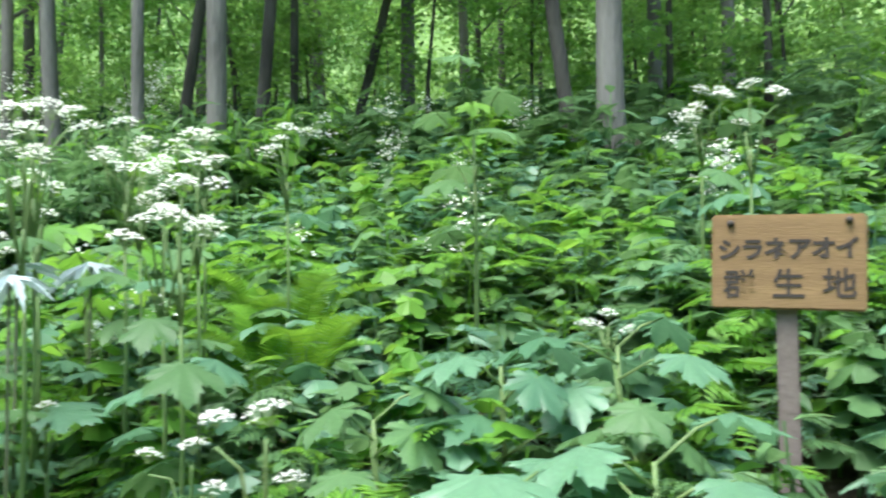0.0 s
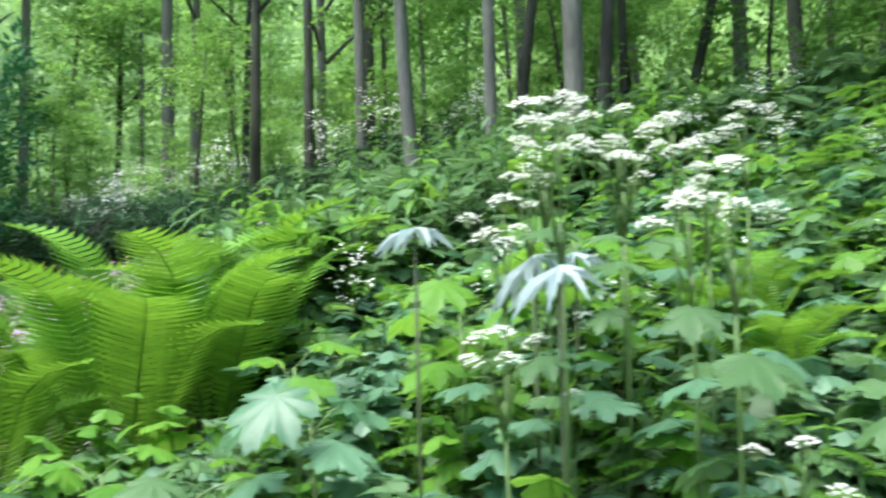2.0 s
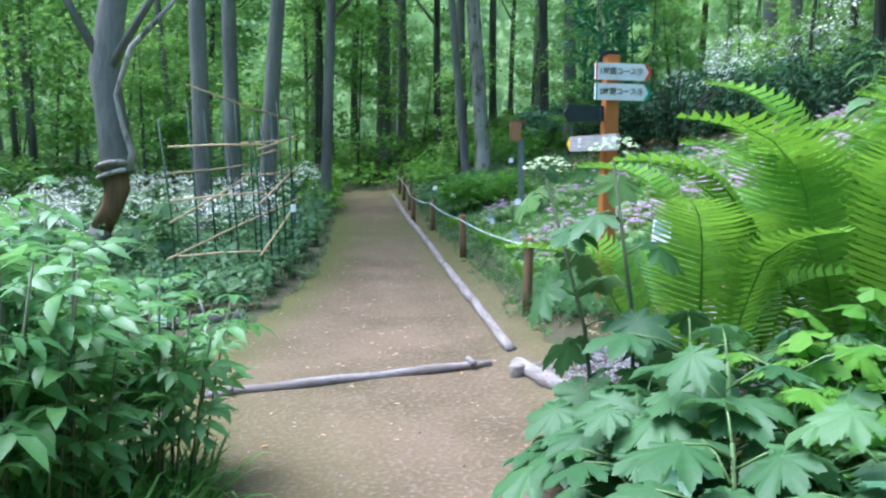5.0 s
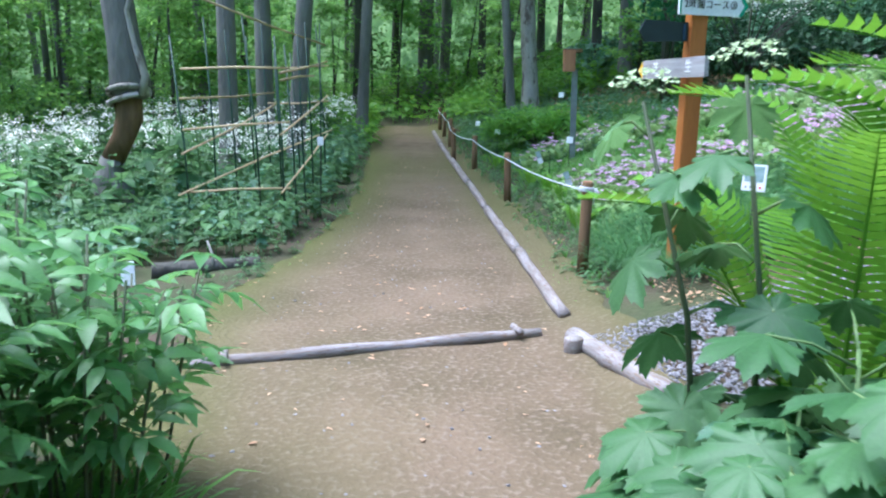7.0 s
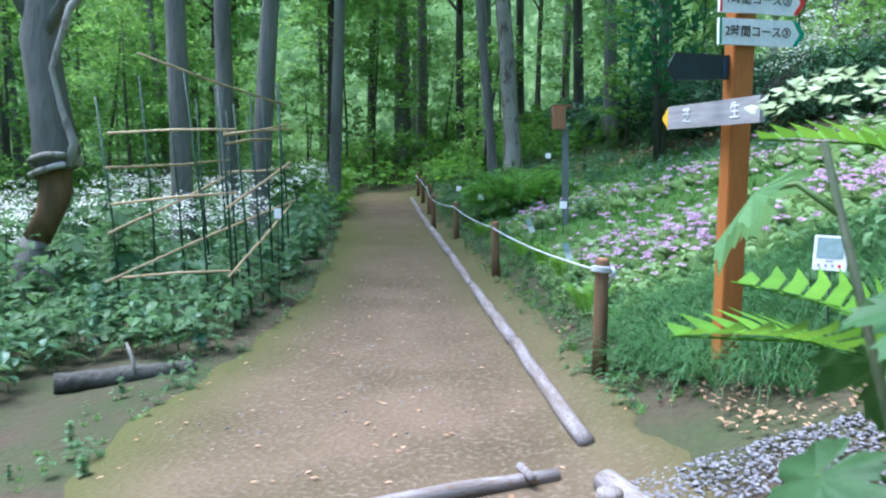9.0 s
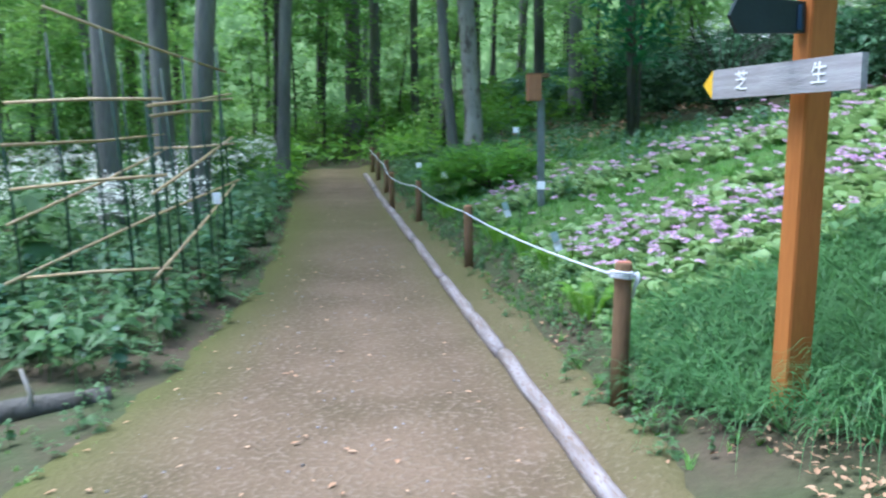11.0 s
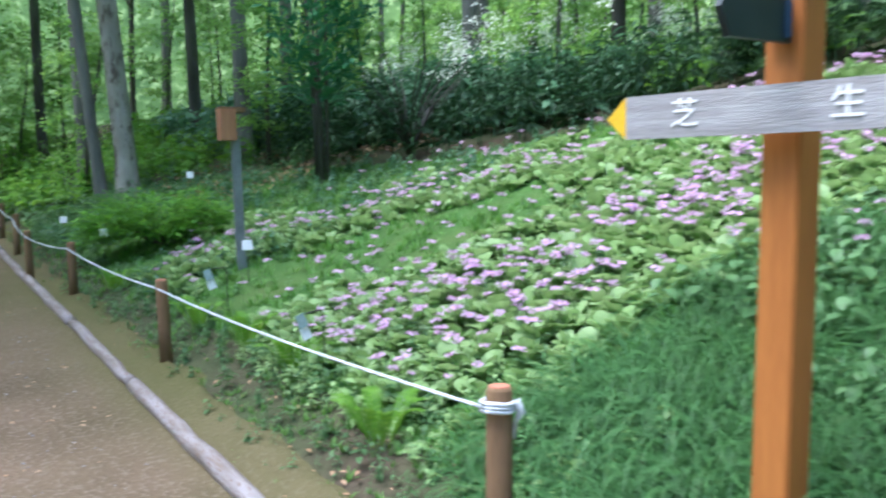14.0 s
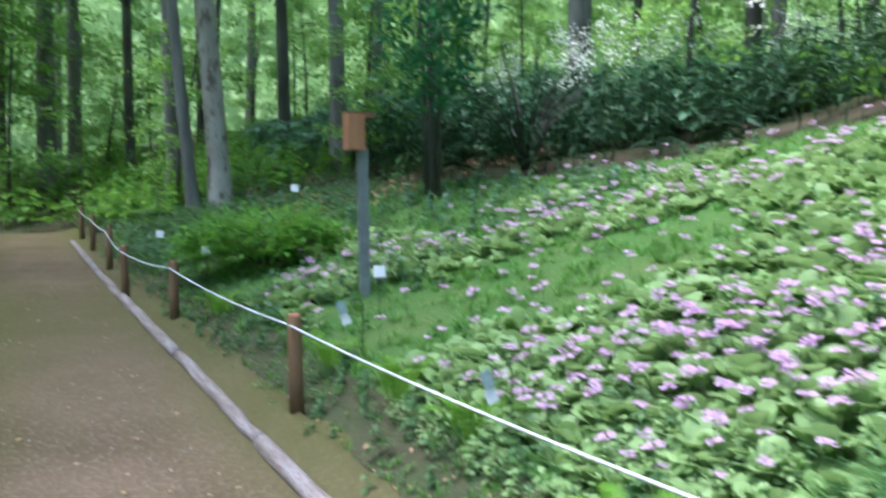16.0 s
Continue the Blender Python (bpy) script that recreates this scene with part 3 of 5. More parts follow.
def course_board(z, rim, text, yaw):
    """White arrow plate with a coloured rim at its pointed end."""
    w, h = 0.52, 0.135
    out = [(0, 0), (w - 0.05, 0), (w, h * 0.5), (w - 0.05, h), (0, h)]
    b = part("direction_board", Geo().add(*prism(out, 0.02)).mesh("direction_board", WHITE), finger, "white plate with black lettering", pose(-0.12, -0.13, z + h0, 0, 0, yaw))
    tip = [(w - 0.075, 0), (w - 0.05, 0), (w, h * 0.5), (w - 0.05, h), (w - 0.075, h), (w - 0.03, h * 0.5)]
    part("rim", Geo().add(*prism(tip, 0.004)).mesh("rim", rim), b, "", pose(0, -0.0205, 0))
    part("rim", Geo().add(*prism([(0, 0), (0.012, 0), (0.012, h), (0, h)], 0.004)).mesh("rim", rim), b, "", pose(0, -0.0205, 0))
    writing(text, 0.062, BLACK_INK, pose(0.235, -0.0225, h * 0.5), b, "lettering", 0.0006)
    return b


course_board(2.21, RED, "1時間コース③", 20)
course_board(2.045, GREEN_PAINT, "2時間コース③", 20)
# plain dark board pointing the other way, on a bracket
dark = part("direction_board", Geo().add(*prism([(0, 0), (0.31, -0.01), (0.35, 0.06), (0.31, 0.135), (0, 0.125)], 0.02)).mesh("direction_board", NAVY), finger, "dark navy plate", pose(-0.03, -0.05, 1.875 + h0, 0, 0, 196))
part("bracket", Geo().add(*block(0.08, 0.012, 0.1, 0.003)).mesh("bracket", BRACKET), finger, "blue bracket", pose(-0.064, -0.035, 1.885 + h0, 0, 0, post_yaw + 90))
for bz in (0.03, 0.095):
    part("bolt", Geo().add(*tube([(0, 0, 0), (0, -0.01, 0)], [0.009, 0.007], 8)).mesh("bolt", STEEL, True), finger, "", pose(-0.07, -0.045, 1.875 + h0 + bz, 0, 0, post_yaw - 90))
part("tag", Geo().add(*tube([(0, 0, 0), (0, -0.003, 0)], [0.02, 0.02], 14)).mesh("tag", WHITE), finger, "small white oval tag", pose(0.0, -0.0625, 1.86 + h0, 0, 0, post_yaw))
# grey wooden arrow
bl, bh = 0.94, 0.13
tipx, tipy = 1.244, 8.113
wood_arrow = part("direction_board", Geo().add(*prism([(0.07, 0), (bl, 0), (bl, bh), (0.07, bh)], 0.03)).mesh("direction_board", GREY_WOOD), finger, "weathered grey wooden arrow with white letters", pose(tipx - px, tipy - py, 1.635 + h0, 0, 0, -71.5) @ pose(0, -0.0, 0, 0, 0.5, 0))
part("tip", Geo().add(*prism([(0, bh * 0.5), (0.069, 0), (0.069, bh)], 0.03)).mesh("tip", YELLOW), wood_arrow, "yellow painted point")
writing("芝", 0.09, WHITE_PAINT, pose(0.275, -0.033, bh * 0.5), wood_arrow, "lettering", 0.0005)
writing("生", 0.09, WHITE_PAINT, pose(0.735, -0.033, bh * 0.5), wood_arrow, "lettering", 0.0005)


# picture plate on a thin stake
def plate_label(x, y, top, dx, dy, w, h, tip, photo, stake, label):
    z = ground(x, y)
    ob = thing("plant_label", label, "plant label", facing(x, y, z, dx, dy), "plant labels")
    part("stake", Geo().add(*tube([(0, 0.01, -0.05), (0, 0.01, top - z)], [stake, stake], 6)).mesh("stake", BLACK_WIRE, True), ob, "thin black stake")
    pl = part("plate", Geo().add(*block(w, 0.012, h, 0.003)).mesh("plate", WHITE), ob, "", pose(0, 0, top - z - 0.02, tip, 0, 0))
    if photo:
        part("picture", Geo().add(*block(w * 0.78, 0.003, h * 0.58, 0.001)).mesh("picture", PHOTO), pl, "grey-green picture panel", pose(0, -0.008, h * 0.36))
        part("text_bar", Geo().add(*block(w * 0.22, 0.002, h * 0.05, 0.0004)).mesh("text_bar", GREY_WOOD), pl, "", pose(0, -0.0075, h * 0.25))
        for k in range(4):
            part("text_bar", Geo().add(*block(w * 0.09, 0.002, h * 0.09, 0.0004)).mesh("text_bar", RED if k == 3 else GREY_WOOD), pl, "", pose((k - 1.5) * w * 0.2, -0.0075, h * 0.1))
    return ob


plate_label(1.89, 7.27, 0.915, -0.66, -0.75, 0.165, 0.175, -8, True, 0.005, "white plant label with picture panel on black stake")
plate_label(-1.35, 5.15, 0.62, 0.5, -0.85, 0.06, 0.11, -15, False, 0.004, "small white plant tag beside leafy clump")


def tag_on_wire(x, y, top, turn):
    """A tilted little plate hanging from a bent wire."""
    z = ground(x, y)
    ob = thing("plant_label", "tilted white plant tag hanging from a bent black wire", "plant label", pose(x, y, z, 0, 0, turn), "plant labels")
    h = top - z
    part("wire", Geo().add(*tube([(0, 0, -0.05), (0, 0, h * 0.9), (-0.02, 0, h), (-0.08, 0, h), (-0.13, 0, h - 0.01)], [0.004] * 5, 6)).mesh("wire", BLACK_WIRE, True), ob)
    part("plate", Geo().add(*block(0.065, 0.006, 0.085, 0.002)).mesh("plate", PHOTO), ob, "grey upper half", pose(-0.14, 0, h - 0.09, -12, -18, 0))
    part("plate", Geo().add(*block(0.066, 0.007, 0.075, 0.002)).mesh("plate", WHITE), ob, "white lower half", pose(-0.116, 0.0, h - 0.165, -12, -18, 0))


tag_on_wire(1.0, 10.75, 0.74, 20)
tag_on_wire(0.72, 12.6, 0.85, 15)
for x, y, top in ((1.03, 17.34, 1.62), (-0.1, 16.2, 0.95), (-0.55, 18.0, 1.05), (-3.6, 21.0, 0.9), (1.0, 13.2, 0.95)):
    plate_label(x, y, top, -0.2, -1, 0.09, 0.09, -10, False, 0.004, "small white plant tag on a stake in the bed")

# box on a grey post
bx, by = 1.09, 14.03
bz = ground(bx, by)
nest = thing("box_on_post", "small orange-brown wooden box on a blue-grey post", "post box", pose(bx, by, bz, 0, -0.6, 0))
part("post", Geo().add(*block(0.085, 0.085, 2.0 - bz, 0.008)).mesh("post", BLUEGREY), nest, "weathered blue-grey square post", pose(0, 0, -0.04))
part("box", Geo().add(*block(0.16, 0.11, 0.3, 0.006)).mesh("box", BOXWOOD), nest, "", pose(-0.09, -0.08, 1.93 - bz, 0, 0, 14))
part("roof", Geo().add(*block(0.26, 0.13, 0.05, 0.006)).mesh("roof", POST_WOOD), nest, "dark little roof board", pose(-0.04, -0.04, 2.2 - bz, 0, 0, 14))

# rope fence
FENCE = ((0.88, 8.24), (0.19, 12.11), (-0.44, 15.4), (-0.93, 17.06), (-1.2, 19.2), (-1.55, 21.4), (-1.85, 23.3))
fence_tops = []
for k, (x, y) in enumerate(FENCE):
    z = ground(x, y)
    h = (0.76, 0.67, 0.62, 0.66, 0.66, 0.66, 0.66)[k]
    ob = thing("rope_post", "round brown wooden post carrying a white rope", "fence post", pose(x, y, z - 0.04, R.uniform(-1.5, 1.5), R.uniform(-1.5, 1.5), R.uniform(0, 360)), "rope fence posts")
    part("post", Geo().add(*tube([(0, 0, 0), (0, 0, 0.3), (0, 0, h - 0.012), (0, 0, h)], [0.046, 0.045, 0.044, 0.039], 14, 0.02, k)).mesh("post", POST_WOOD, True), ob)
    part("cut_end", Geo().add(*tube([(0, 0, h - 0.002), (0, 0, h + 0.004)], [0.037, 0.035], 14)).mesh("cut_end", POST_TOP), ob, "reddish cut end")
    fence_tops.append(Vector((x, y, z + h - 0.1)))
pts = []
for a, b in zip(fence_tops, fence_tops[1:]):
    for i in range(13):
        t = i / 12
        p = a.lerp(b, t)
        p.z -= 0.14 * t * (1 - t)
        p.x -= 0.046
        pts.append(p)
rope = thing("rope", "white rope strung between the wooden posts", "rope")
part("strand", Geo().add(*tube(pts, [0.0065] * len(pts), 6, 0.1, 1)).mesh("strand", ROPE, True), rope)
knot = Geo()
for k in range(3):
    knot.add(*tube([(math.cos(a) * 0.052, math.sin(a) * 0.052, 0.012 * k + 0.004 * math.sin(a * 2)) for a in [i * math.pi / 7 for i in range(15)]], [0.0085] * 15, 6))
knot.add(*tube([(0.05, 0.0, 0), (0.075, 0.0, 0.01), (0.085, -0.01, -0.02), (0.07, 0, -0.05), (0.06, 0, -0.11)], [0.012, 0.018, 0.016, 0.009, 0.007], 6))
part("knot", knot.mesh("knot", ROPE, True), rope, "wrapped rope knot", Matrix.Translation(fence_tops[0] + Vector((0, 0, -0.01))))


# log edging
def log(a, b, r, label, seed, mat=LOG_WOOD):
    a, b = Vector(a), Vector(b)
    n = 9
    rng = random.Random(seed)
    axis = (b - a).to_track_quat("Y", "Z").to_matrix().to_4x4()
    length = (b - a).length
    ps = [(rng.uniform(-0.008, 0.008), length * i / n, rng.uniform(-0.006, 0.006)) for i in range(n + 1)]
    rs = [r * rng.uniform(0.92, 1.08) for _ in range(n + 1)]
    ob = new("edging_log", Geo().add(*tube(ps, rs, 12, 0.035, seed)).mesh("edging_log", mat, True))
    ob.matrix_basis = Matrix.Translation(a) @ axis
    return tagged(ob, label, "log", "edging logs")


EDGING = [(0.69, 7.1), (0.36, 9.4), (-0.06, 11.9), (-0.45, 14.15), (-0.97, 17.0), (-1.48, 19.9), (-1.98, 23.0)]
for k, ((ax, ay), (cx, cy)) in enumerate(zip(EDGING, EDGING[1:])):
    dx, dy = (cx - ax), (cy - ay)
    u = 0.02 / math.hypot(dx, dy)
    log((ax + dx * u, ay + dy * u, path_z(ay) + 0.045), (cx - dx * u, cy - dy * u, path_z(cy) + 0.045), 0.046 if k % 2 == 0 else 0.052, "weathered grey log laid along the path edge", k)
log((-1.36, 5.8, 0.022), (0.52, 6.73, 0.022), 0.036, "peeled grey log laid across the path", 31)
log((0.72, 6.58, 0.05), (1.12, 5.45, 0.1), 0.06, "short pale log bordering the gravel", 32)
log((-2.75, 8.3, -0.02), (-1.95, 8.75, -0.01), 0.07, "dark rotting log half sunk beside the path", 33, BARK_DARK)
for x, y in ((-1.2, 5.88), (0.38, 6.66)):
    chock = Geo().add(*tube([(-0.08, 0, 0.06), (0.08, 0, 0.06)], [0.02, 0.02], 8, 0.1)).mesh("wooden_chock", LOG_WOOD, True)
    ob = new("wooden_chock", chock)
    ob.matrix_basis = pose(x, y, 0, 0, 0, 110)
    tagged(ob, "small wooden chock pinning the cross log", "chock", "wooden chocks")
ob = new("wooden_peg", Geo().add(*tube([(0, 0, -0.05), (0, 0, 0.1), (0, 0, 0.11)], [0.058, 0.056, 0.05], 14, 0.04, 4)).mesh("wooden_peg", LOG_WOOD, True))
ob.matrix_basis = pose(0.71, 6.35, 0)
tagged(ob, "short round wooden peg at the path corner", "peg")
ob = new("broken_stake", Geo().add(*tube([(0, 0, -0.05), (0.02, 0, 0.12), (-0.03, 0, 0.26)], [0.016, 0.014, 0.008], 7, 0.1)).mesh("broken_stake", BARK_PALE, True))
ob.matrix_basis = pose(-2.3, 8.5, ground(-2.3, 8.5))
tagged(ob, "pale broken stick standing by the rotting log", "stick")

# cane frame on green poles
POLES = ((-3.18, 10.2), (-2.15, 10.25), (-2.2, 10.9), (-2.26, 11.5), (-2.32, 12.1), (-2.4, 12.8), (-2.5, 13.5), (-3.2, 11.0), (-3.26, 11.9), (-3.3, 12.8), (-3.34, 13.6), (-2.9, 13.6), (-2.66, 11.0), (-2.8, 12.3))
trellis = thing("trellis", "frame of dark green poles tied with bamboo canes", "trellis")
for k, (x, y) in enumerate(POLES):
    z = ground(x, y)
    part("pole", Geo().add(*tube([(0, 0, -0.05), (0, 0, 1), (R.uniform(-0.08, 0.04), R.uniform(-0.05, 0.05), 2.15 + R.uniform(-0.15, 0.35))], [0.012, 0.012, 0.01], 6)).mesh("pole", GREEN_POLE, True), trellis, "", pose(x, y, z, R.uniform(-2, 2), R.uniform(-4, 0), 0))
CANES = ((0, 1, 0.5, 0.5), (0, 1, 1.17, 1.2), (0, 1, 1.8, 1.76), (1, 6, 0.5, 0.8), (1, 6, 1.1, 1.35), (1, 6, 1.72, 1.85), (1, 4, 1.64, 1.68), (0, 6, 0.52, 0.85), (0, 10, 0.95, 1.25), (0, 10, 1.5, 1.45), (7, 5, 2.55, 2.1), (10, 6, 1.3, 1.3), (10, 6, 1.8, 1.8))
for a, b, za, zb in CANES:
    p, q = Vector((*POLES[a], ground(*POLES[a]) + za)), Vector((*POLES[b], ground(*POLES[b]) + zb))
    d = (q - p) * 0.06
    part("cane", Geo().add(*tube([p - d, (p + q) / 2 + Vector((0, 0, R.uniform(-0.03, 0.02))), q + d], [0.013, 0.014, 0.011], 7, 0.08)).mesh("cane", CANE, True), trellis)
plate_label(-2.0, 11.2, 0.95, 0.3, -0.9, 0.07, 0.1, -10, False, 0.004, "small white tag fixed at the cane frame")

# gravel and path litter
def scatter(n, area, seed):
    rng = random.Random(seed)
    out = []
    while len(out) < n:
        x, y = rng.uniform(area[0], area[1]), rng.uniform(area[2], area[3])
        out.append((x, y, rng))
    return out


def pebble(seed):
    rng = random.Random(seed)
    bm = bmesh.new()
    bmesh.ops.create_icosphere(bm, subdivisions=1, radius=1)
    v = [Vector(p.co) * rng.uniform(0.7, 1.2) for p in bm.verts]
    v = [Vector((p.x, p.y * 0.8, p.z * 0.55)) for p in v]
    bm.verts.index_update()
    f = [[q.index for q in p.verts] for p in bm.faces]
    bm.free()
    return v, f


PEBBLES = [pebble(k) for k in range(3)]
pl = []
for x, y, g in scatter(7000, (0.8, 2.6, 4.9, 6.6), 3):
    if x > 1.12 - (y - 5.45) * 0.354 + 0.08:
        pl.append((g.randrange(3), x, y, ground(x, y) + 0.035 * max(0.2, 1 - max(0, x - 1.1)), g.uniform(0, 360), g.uniform(-30, 30), g.uniform(0.007, 0.016)))
mass("gravel", PEBBLES, pl, STONE, "grey crushed gravel on a side path", "gravel")
pl = []
for x, y, g in scatter(800, (-1.7, 1.2, 0, 15), 4):
    if along(y, LEFT) < x < along(y, EDGE) - 0.1:
        pl.append((g.randrange(3), x, y, bumpy(x, y) + 0.006, g.uniform(0, 360), g.uniform(-30, 30), g.uniform(0.004, 0.012)))
mass("pebbles", PEBBLES, pl, STONE, "scattered small pebbles on the earth path", "pebbles")
pl = []
for x, y, g in scatter(520, (-1.9, 1.2, 1, 19), 5):
    if along(y, LEFT) - 0.2 < x < along(y, EDGE) + 0.3:
        pl.append((0, x, y, bumpy(x, y) + 0.014, g.uniform(0, 360), g.uniform(-12, 12), g.uniform(0.02, 0.055)))
for x, y, g in scatter(1500, (0.6, 5.5, 18.5, 23.5), 6):
    if noise.noise((x * 0.6, y * 0.6, 9)) > -0.1:
        pl.append((0, x, y, bumpy(x, y) + 0.05, g.uniform(0, 360), g.uniform(-30, 30), g.uniform(0.08, 0.16)))
for x, y, g in scatter(1700, (-2.2, 1.6, 7.3, 20), 9):
    if along(y, EDGE) < x < along(y, EDGE) + 0.7:
        pl.append((0, x, y, bumpy(x, y) + 0.02, g.uniform(0, 360), g.uniform(-25, 25), g.uniform(0.02, 0.05)))
for x, y, g in scatter(700, (1.3, 2.7, 6.6, 7.6), 8):
    pl.append((0, x, y, bumpy(x, y) + 0.02, g.uniform(0, 360), g.uniform(-30, 30), g.uniform(0.018, 0.045)))
mass("leaf_litter", [ovate(0.6, 0.1)], pl, LITTER, "dry brown fallen leaves", "leaf litter")

# ---- undergrowth in bulk ----
OVATE, BROAD, NARROW = ovate(0.5), ovate(0.75, 0.22), ovate(0.26, 0.3)
PALM = palmate(5, 0.45, False, 0.3)
rk = random.Random(5)


def compound():
    """A lacy leaf of three fans of narrow leaflets."""
    g = Geo()
    for turn, reach in ((0, 1.0), (-52, 0.72), (52, 0.72)):
        arm = pose(0, 0.22, 0, -8, 0, turn) @ Matrix.Scale(reach, 4)
        for k in range(6):
            t = 0.12 + 0.75 * k / 5
            for s in (-1, 1):
                m = arm @ pose(0, t * 0.72, -0.14 * t * t, -6, s * 10, -s * (58 - 32 * t)) @ Matrix.Scale(0.34 * (1.1 - t * 0.7), 4)
                g.add([(0, 0, 0), (-0.2, 0.45, 0.04), (0, 1, -0.12), (0.2, 0.45, 0.04)], [(0, 3, 2), (0, 2, 1)], m)
    return g.v, g.f


LACY = compound()
HERBS = []
for k in range(10):
    leaf, cnt, sz, ht = ((OVATE, 10, 0.13, 0.5), (BROAD, 8, 0.16, 0.45), (PALM, 8, 0.2, 0.5), (LACY, 8, 0.3, 0.45), (NARROW, 14, 0.16, 0.6))[k % 5]
    g, s = herb(rk, leaf, cnt, sz, ht, 22)
    g.add(s.v, s.f)
    HERBS.append((g.v, g.f))


def in_garden(x, y):
    return y > 8.2 and x > along(y, EDGE) and x < hedge_x(y) and y < 24


def beds(n, area, seed, test, scale, mat, name, label, category="undergrowth", kinds=HERBS, pick=None, lift=0.0):
    out = []
    for x, y, g in scatter(n, area, seed):
        if test(x, y, g):
            out.append((pick(g) if pick else g.randrange(len(kinds)), x, y, ground(x, y) - 0.02 + lift, g.uniform(0, 360), g.uniform(-9, 9), g.uniform(*scale)))
    return mass(name, kinds, out, mat, label, category)


def off_path(x, y, a=0.25):
    return y > 26 or x > along(y, EDGE) + a or x < along(y, LEFT) - 0.1


def gravelly(x, y):
    return 4.9 < y < 6.7 and x < 2.5


FERNS = ((1.5, 4.6, 1.35, 7), (1.95, 5.0, 1.6, 7), (2.2, 4.5, 1.68, 8), (2.45, 5.1, 1.7, 8), (2.7, 4.55, 1.7, 8), (3.1, 5.2, 1.65, 8), (3.9, 1.85, 0.75, 9), (4.3, 2.2, 0.8, 8))


def by_fern(x, y):
    return any((x - p[0]) ** 2 + (y - p[1]) ** 2 < 0.3 for p in FERNS[:6])


def bank(x, y, g):
    return not by_fern(x, y) and x > along(y, EDGE) + 0.3 + g.random() * 0.3 and y < 8.2 and not gravelly(x, y) and not (6.4 < y and x < 3.3) and (x - 4.02) ** 2 + (y + 0.13) ** 2 > 0.05


FINE = lambda g: g.choice((0, 2, 3, 3, 5, 7, 8, 8))
beds(2300, (1, 8, -4, 8.2), 21, bank, (0.6, 1.25), LEAF, "undergrowth", "dense leafy green herbs covering the bank", pick=FINE)
beds(900, (1, 8, -4, 8.2), 22, bank, (0.7, 1.3), LEAF_BLUE, "undergrowth", "bluish green lobed leaves on the bank", pick=lambda g: g.choice((2, 3, 7, 8)))
beds(1000, (1, 8, -4, 8.2), 23, bank, (0.7, 1.4), LEAF_BRIGHT, "undergrowth", "bright yellow-green leaves among the herbs", pick=FINE)
beds(4200, (7, 32, -12, 40), 24, lambda x, y, g: x > along(y, EDGE) + 4 and not in_garden(x, y) and (x - along(y, EDGE)) < 26, (1.0, 2.0), LEAF, "undergrowth", "green woodland undergrowth beneath the trees", pick=FINE)
beds(1500, (7, 32, -12, 40), 25, lambda x, y, g: x > along(y, EDGE) + 4 and not in_garden(x, y), (1.0, 2.0), LEAF_BRIGHT, "undergrowth", "light green woodland plants beneath the trees", pick=FINE)
beds(1500, (-5.5, -0.9, 6.2, 22), 26, lambda x, y, g: x < along(y, LEFT) - 0.15 - g.random() * 0.3 and not (-3 < x and y < 9.1), (0.5, 1.1), LEAF, "undergrowth", "leafy green plants beside the path")
beds(900, (-5.5, -0.9, 6.2, 22), 27, lambda x, y, g: x < along(y, LEFT) - 0.3 - g.random() * 0.3 and not (-3 < x and y < 9.1), (0.5, 1.0), LEAF_BLUE, "undergrowth", "bluish green plants beside the path")
beds(4000, (-28, -4, -4, 42), 28, lambda x, y, g: x < along(y, LEFT) - 1.2, (0.9, 2.2), LEAF, "undergrowth", "green woodland undergrowth beyond the path")
beds(1400, (-20, -1, 19, 42), 29, lambda x, y, g: off_path(x, y) and not in_garden(x, y), (0.9, 1.9), LEAF_BRIGHT, "undergrowth", "light green plants at the far path end")
beds(700, (-7, 1, 18, 26), 30, lambda x, y, g: off_path(x, y, 0.4), (0.4, 0.8), LEAF, "undergrowth", "low leafy plants round the path end")
beds(900, (-2, 8, 19.5, 30), 62, lambda x, y, g: x > along(y, EDGE) + 0.5 and x < hedge_x(y) + 3, (0.45, 0.9), LEAF, "undergrowth", "low woodland plants at the top of the slope")
beds(700, (-2, 8, 22, 34), 63, lambda x, y, g: x > along(y, EDGE) + 0.5, (0.9, 1.7), LEAF_BRIGHT, "undergrowth", "light green plants behind the slope")
beds(420, (2.9, 8, 4.6, 7.7), 64, lambda x, y, g: x > 2.6 + (y - 4.6) * 0.35, (1.5, 2.3), LEAF, "undergrowth", "tall leafy herbs beside the garden bed")
beds(200, (2.9, 8, 4.6, 7.7), 65, lambda x, y, g: x > 2.6 + (y - 4.6) * 0.35, (1.5, 2.2), LEAF_BRIGHT, "undergrowth", "tall bright green herbs beside the garden bed")
beds(700, (-7, -1.2, -4, 6.6), 67, lambda x, y, g: x < along(y, LEFT) - 0.3 - 0.3 * g.random(), (0.7, 1.2), LEAF, "undergrowth", "leafy green plants across the path")
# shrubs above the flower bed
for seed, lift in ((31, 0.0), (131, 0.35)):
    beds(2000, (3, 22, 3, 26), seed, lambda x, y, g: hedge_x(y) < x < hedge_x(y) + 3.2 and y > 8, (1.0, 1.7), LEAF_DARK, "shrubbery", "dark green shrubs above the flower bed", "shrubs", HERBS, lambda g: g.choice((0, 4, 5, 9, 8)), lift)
beds(1100, (2, 9, 16, 30), 32, lambda x, y, g: x > hedge_x(y) + 1.6 and y > 16, (1.2, 2.3), LEAF_BLUE, "shrubbery", "pale green shrubs at the back of the slope", "shrubs")


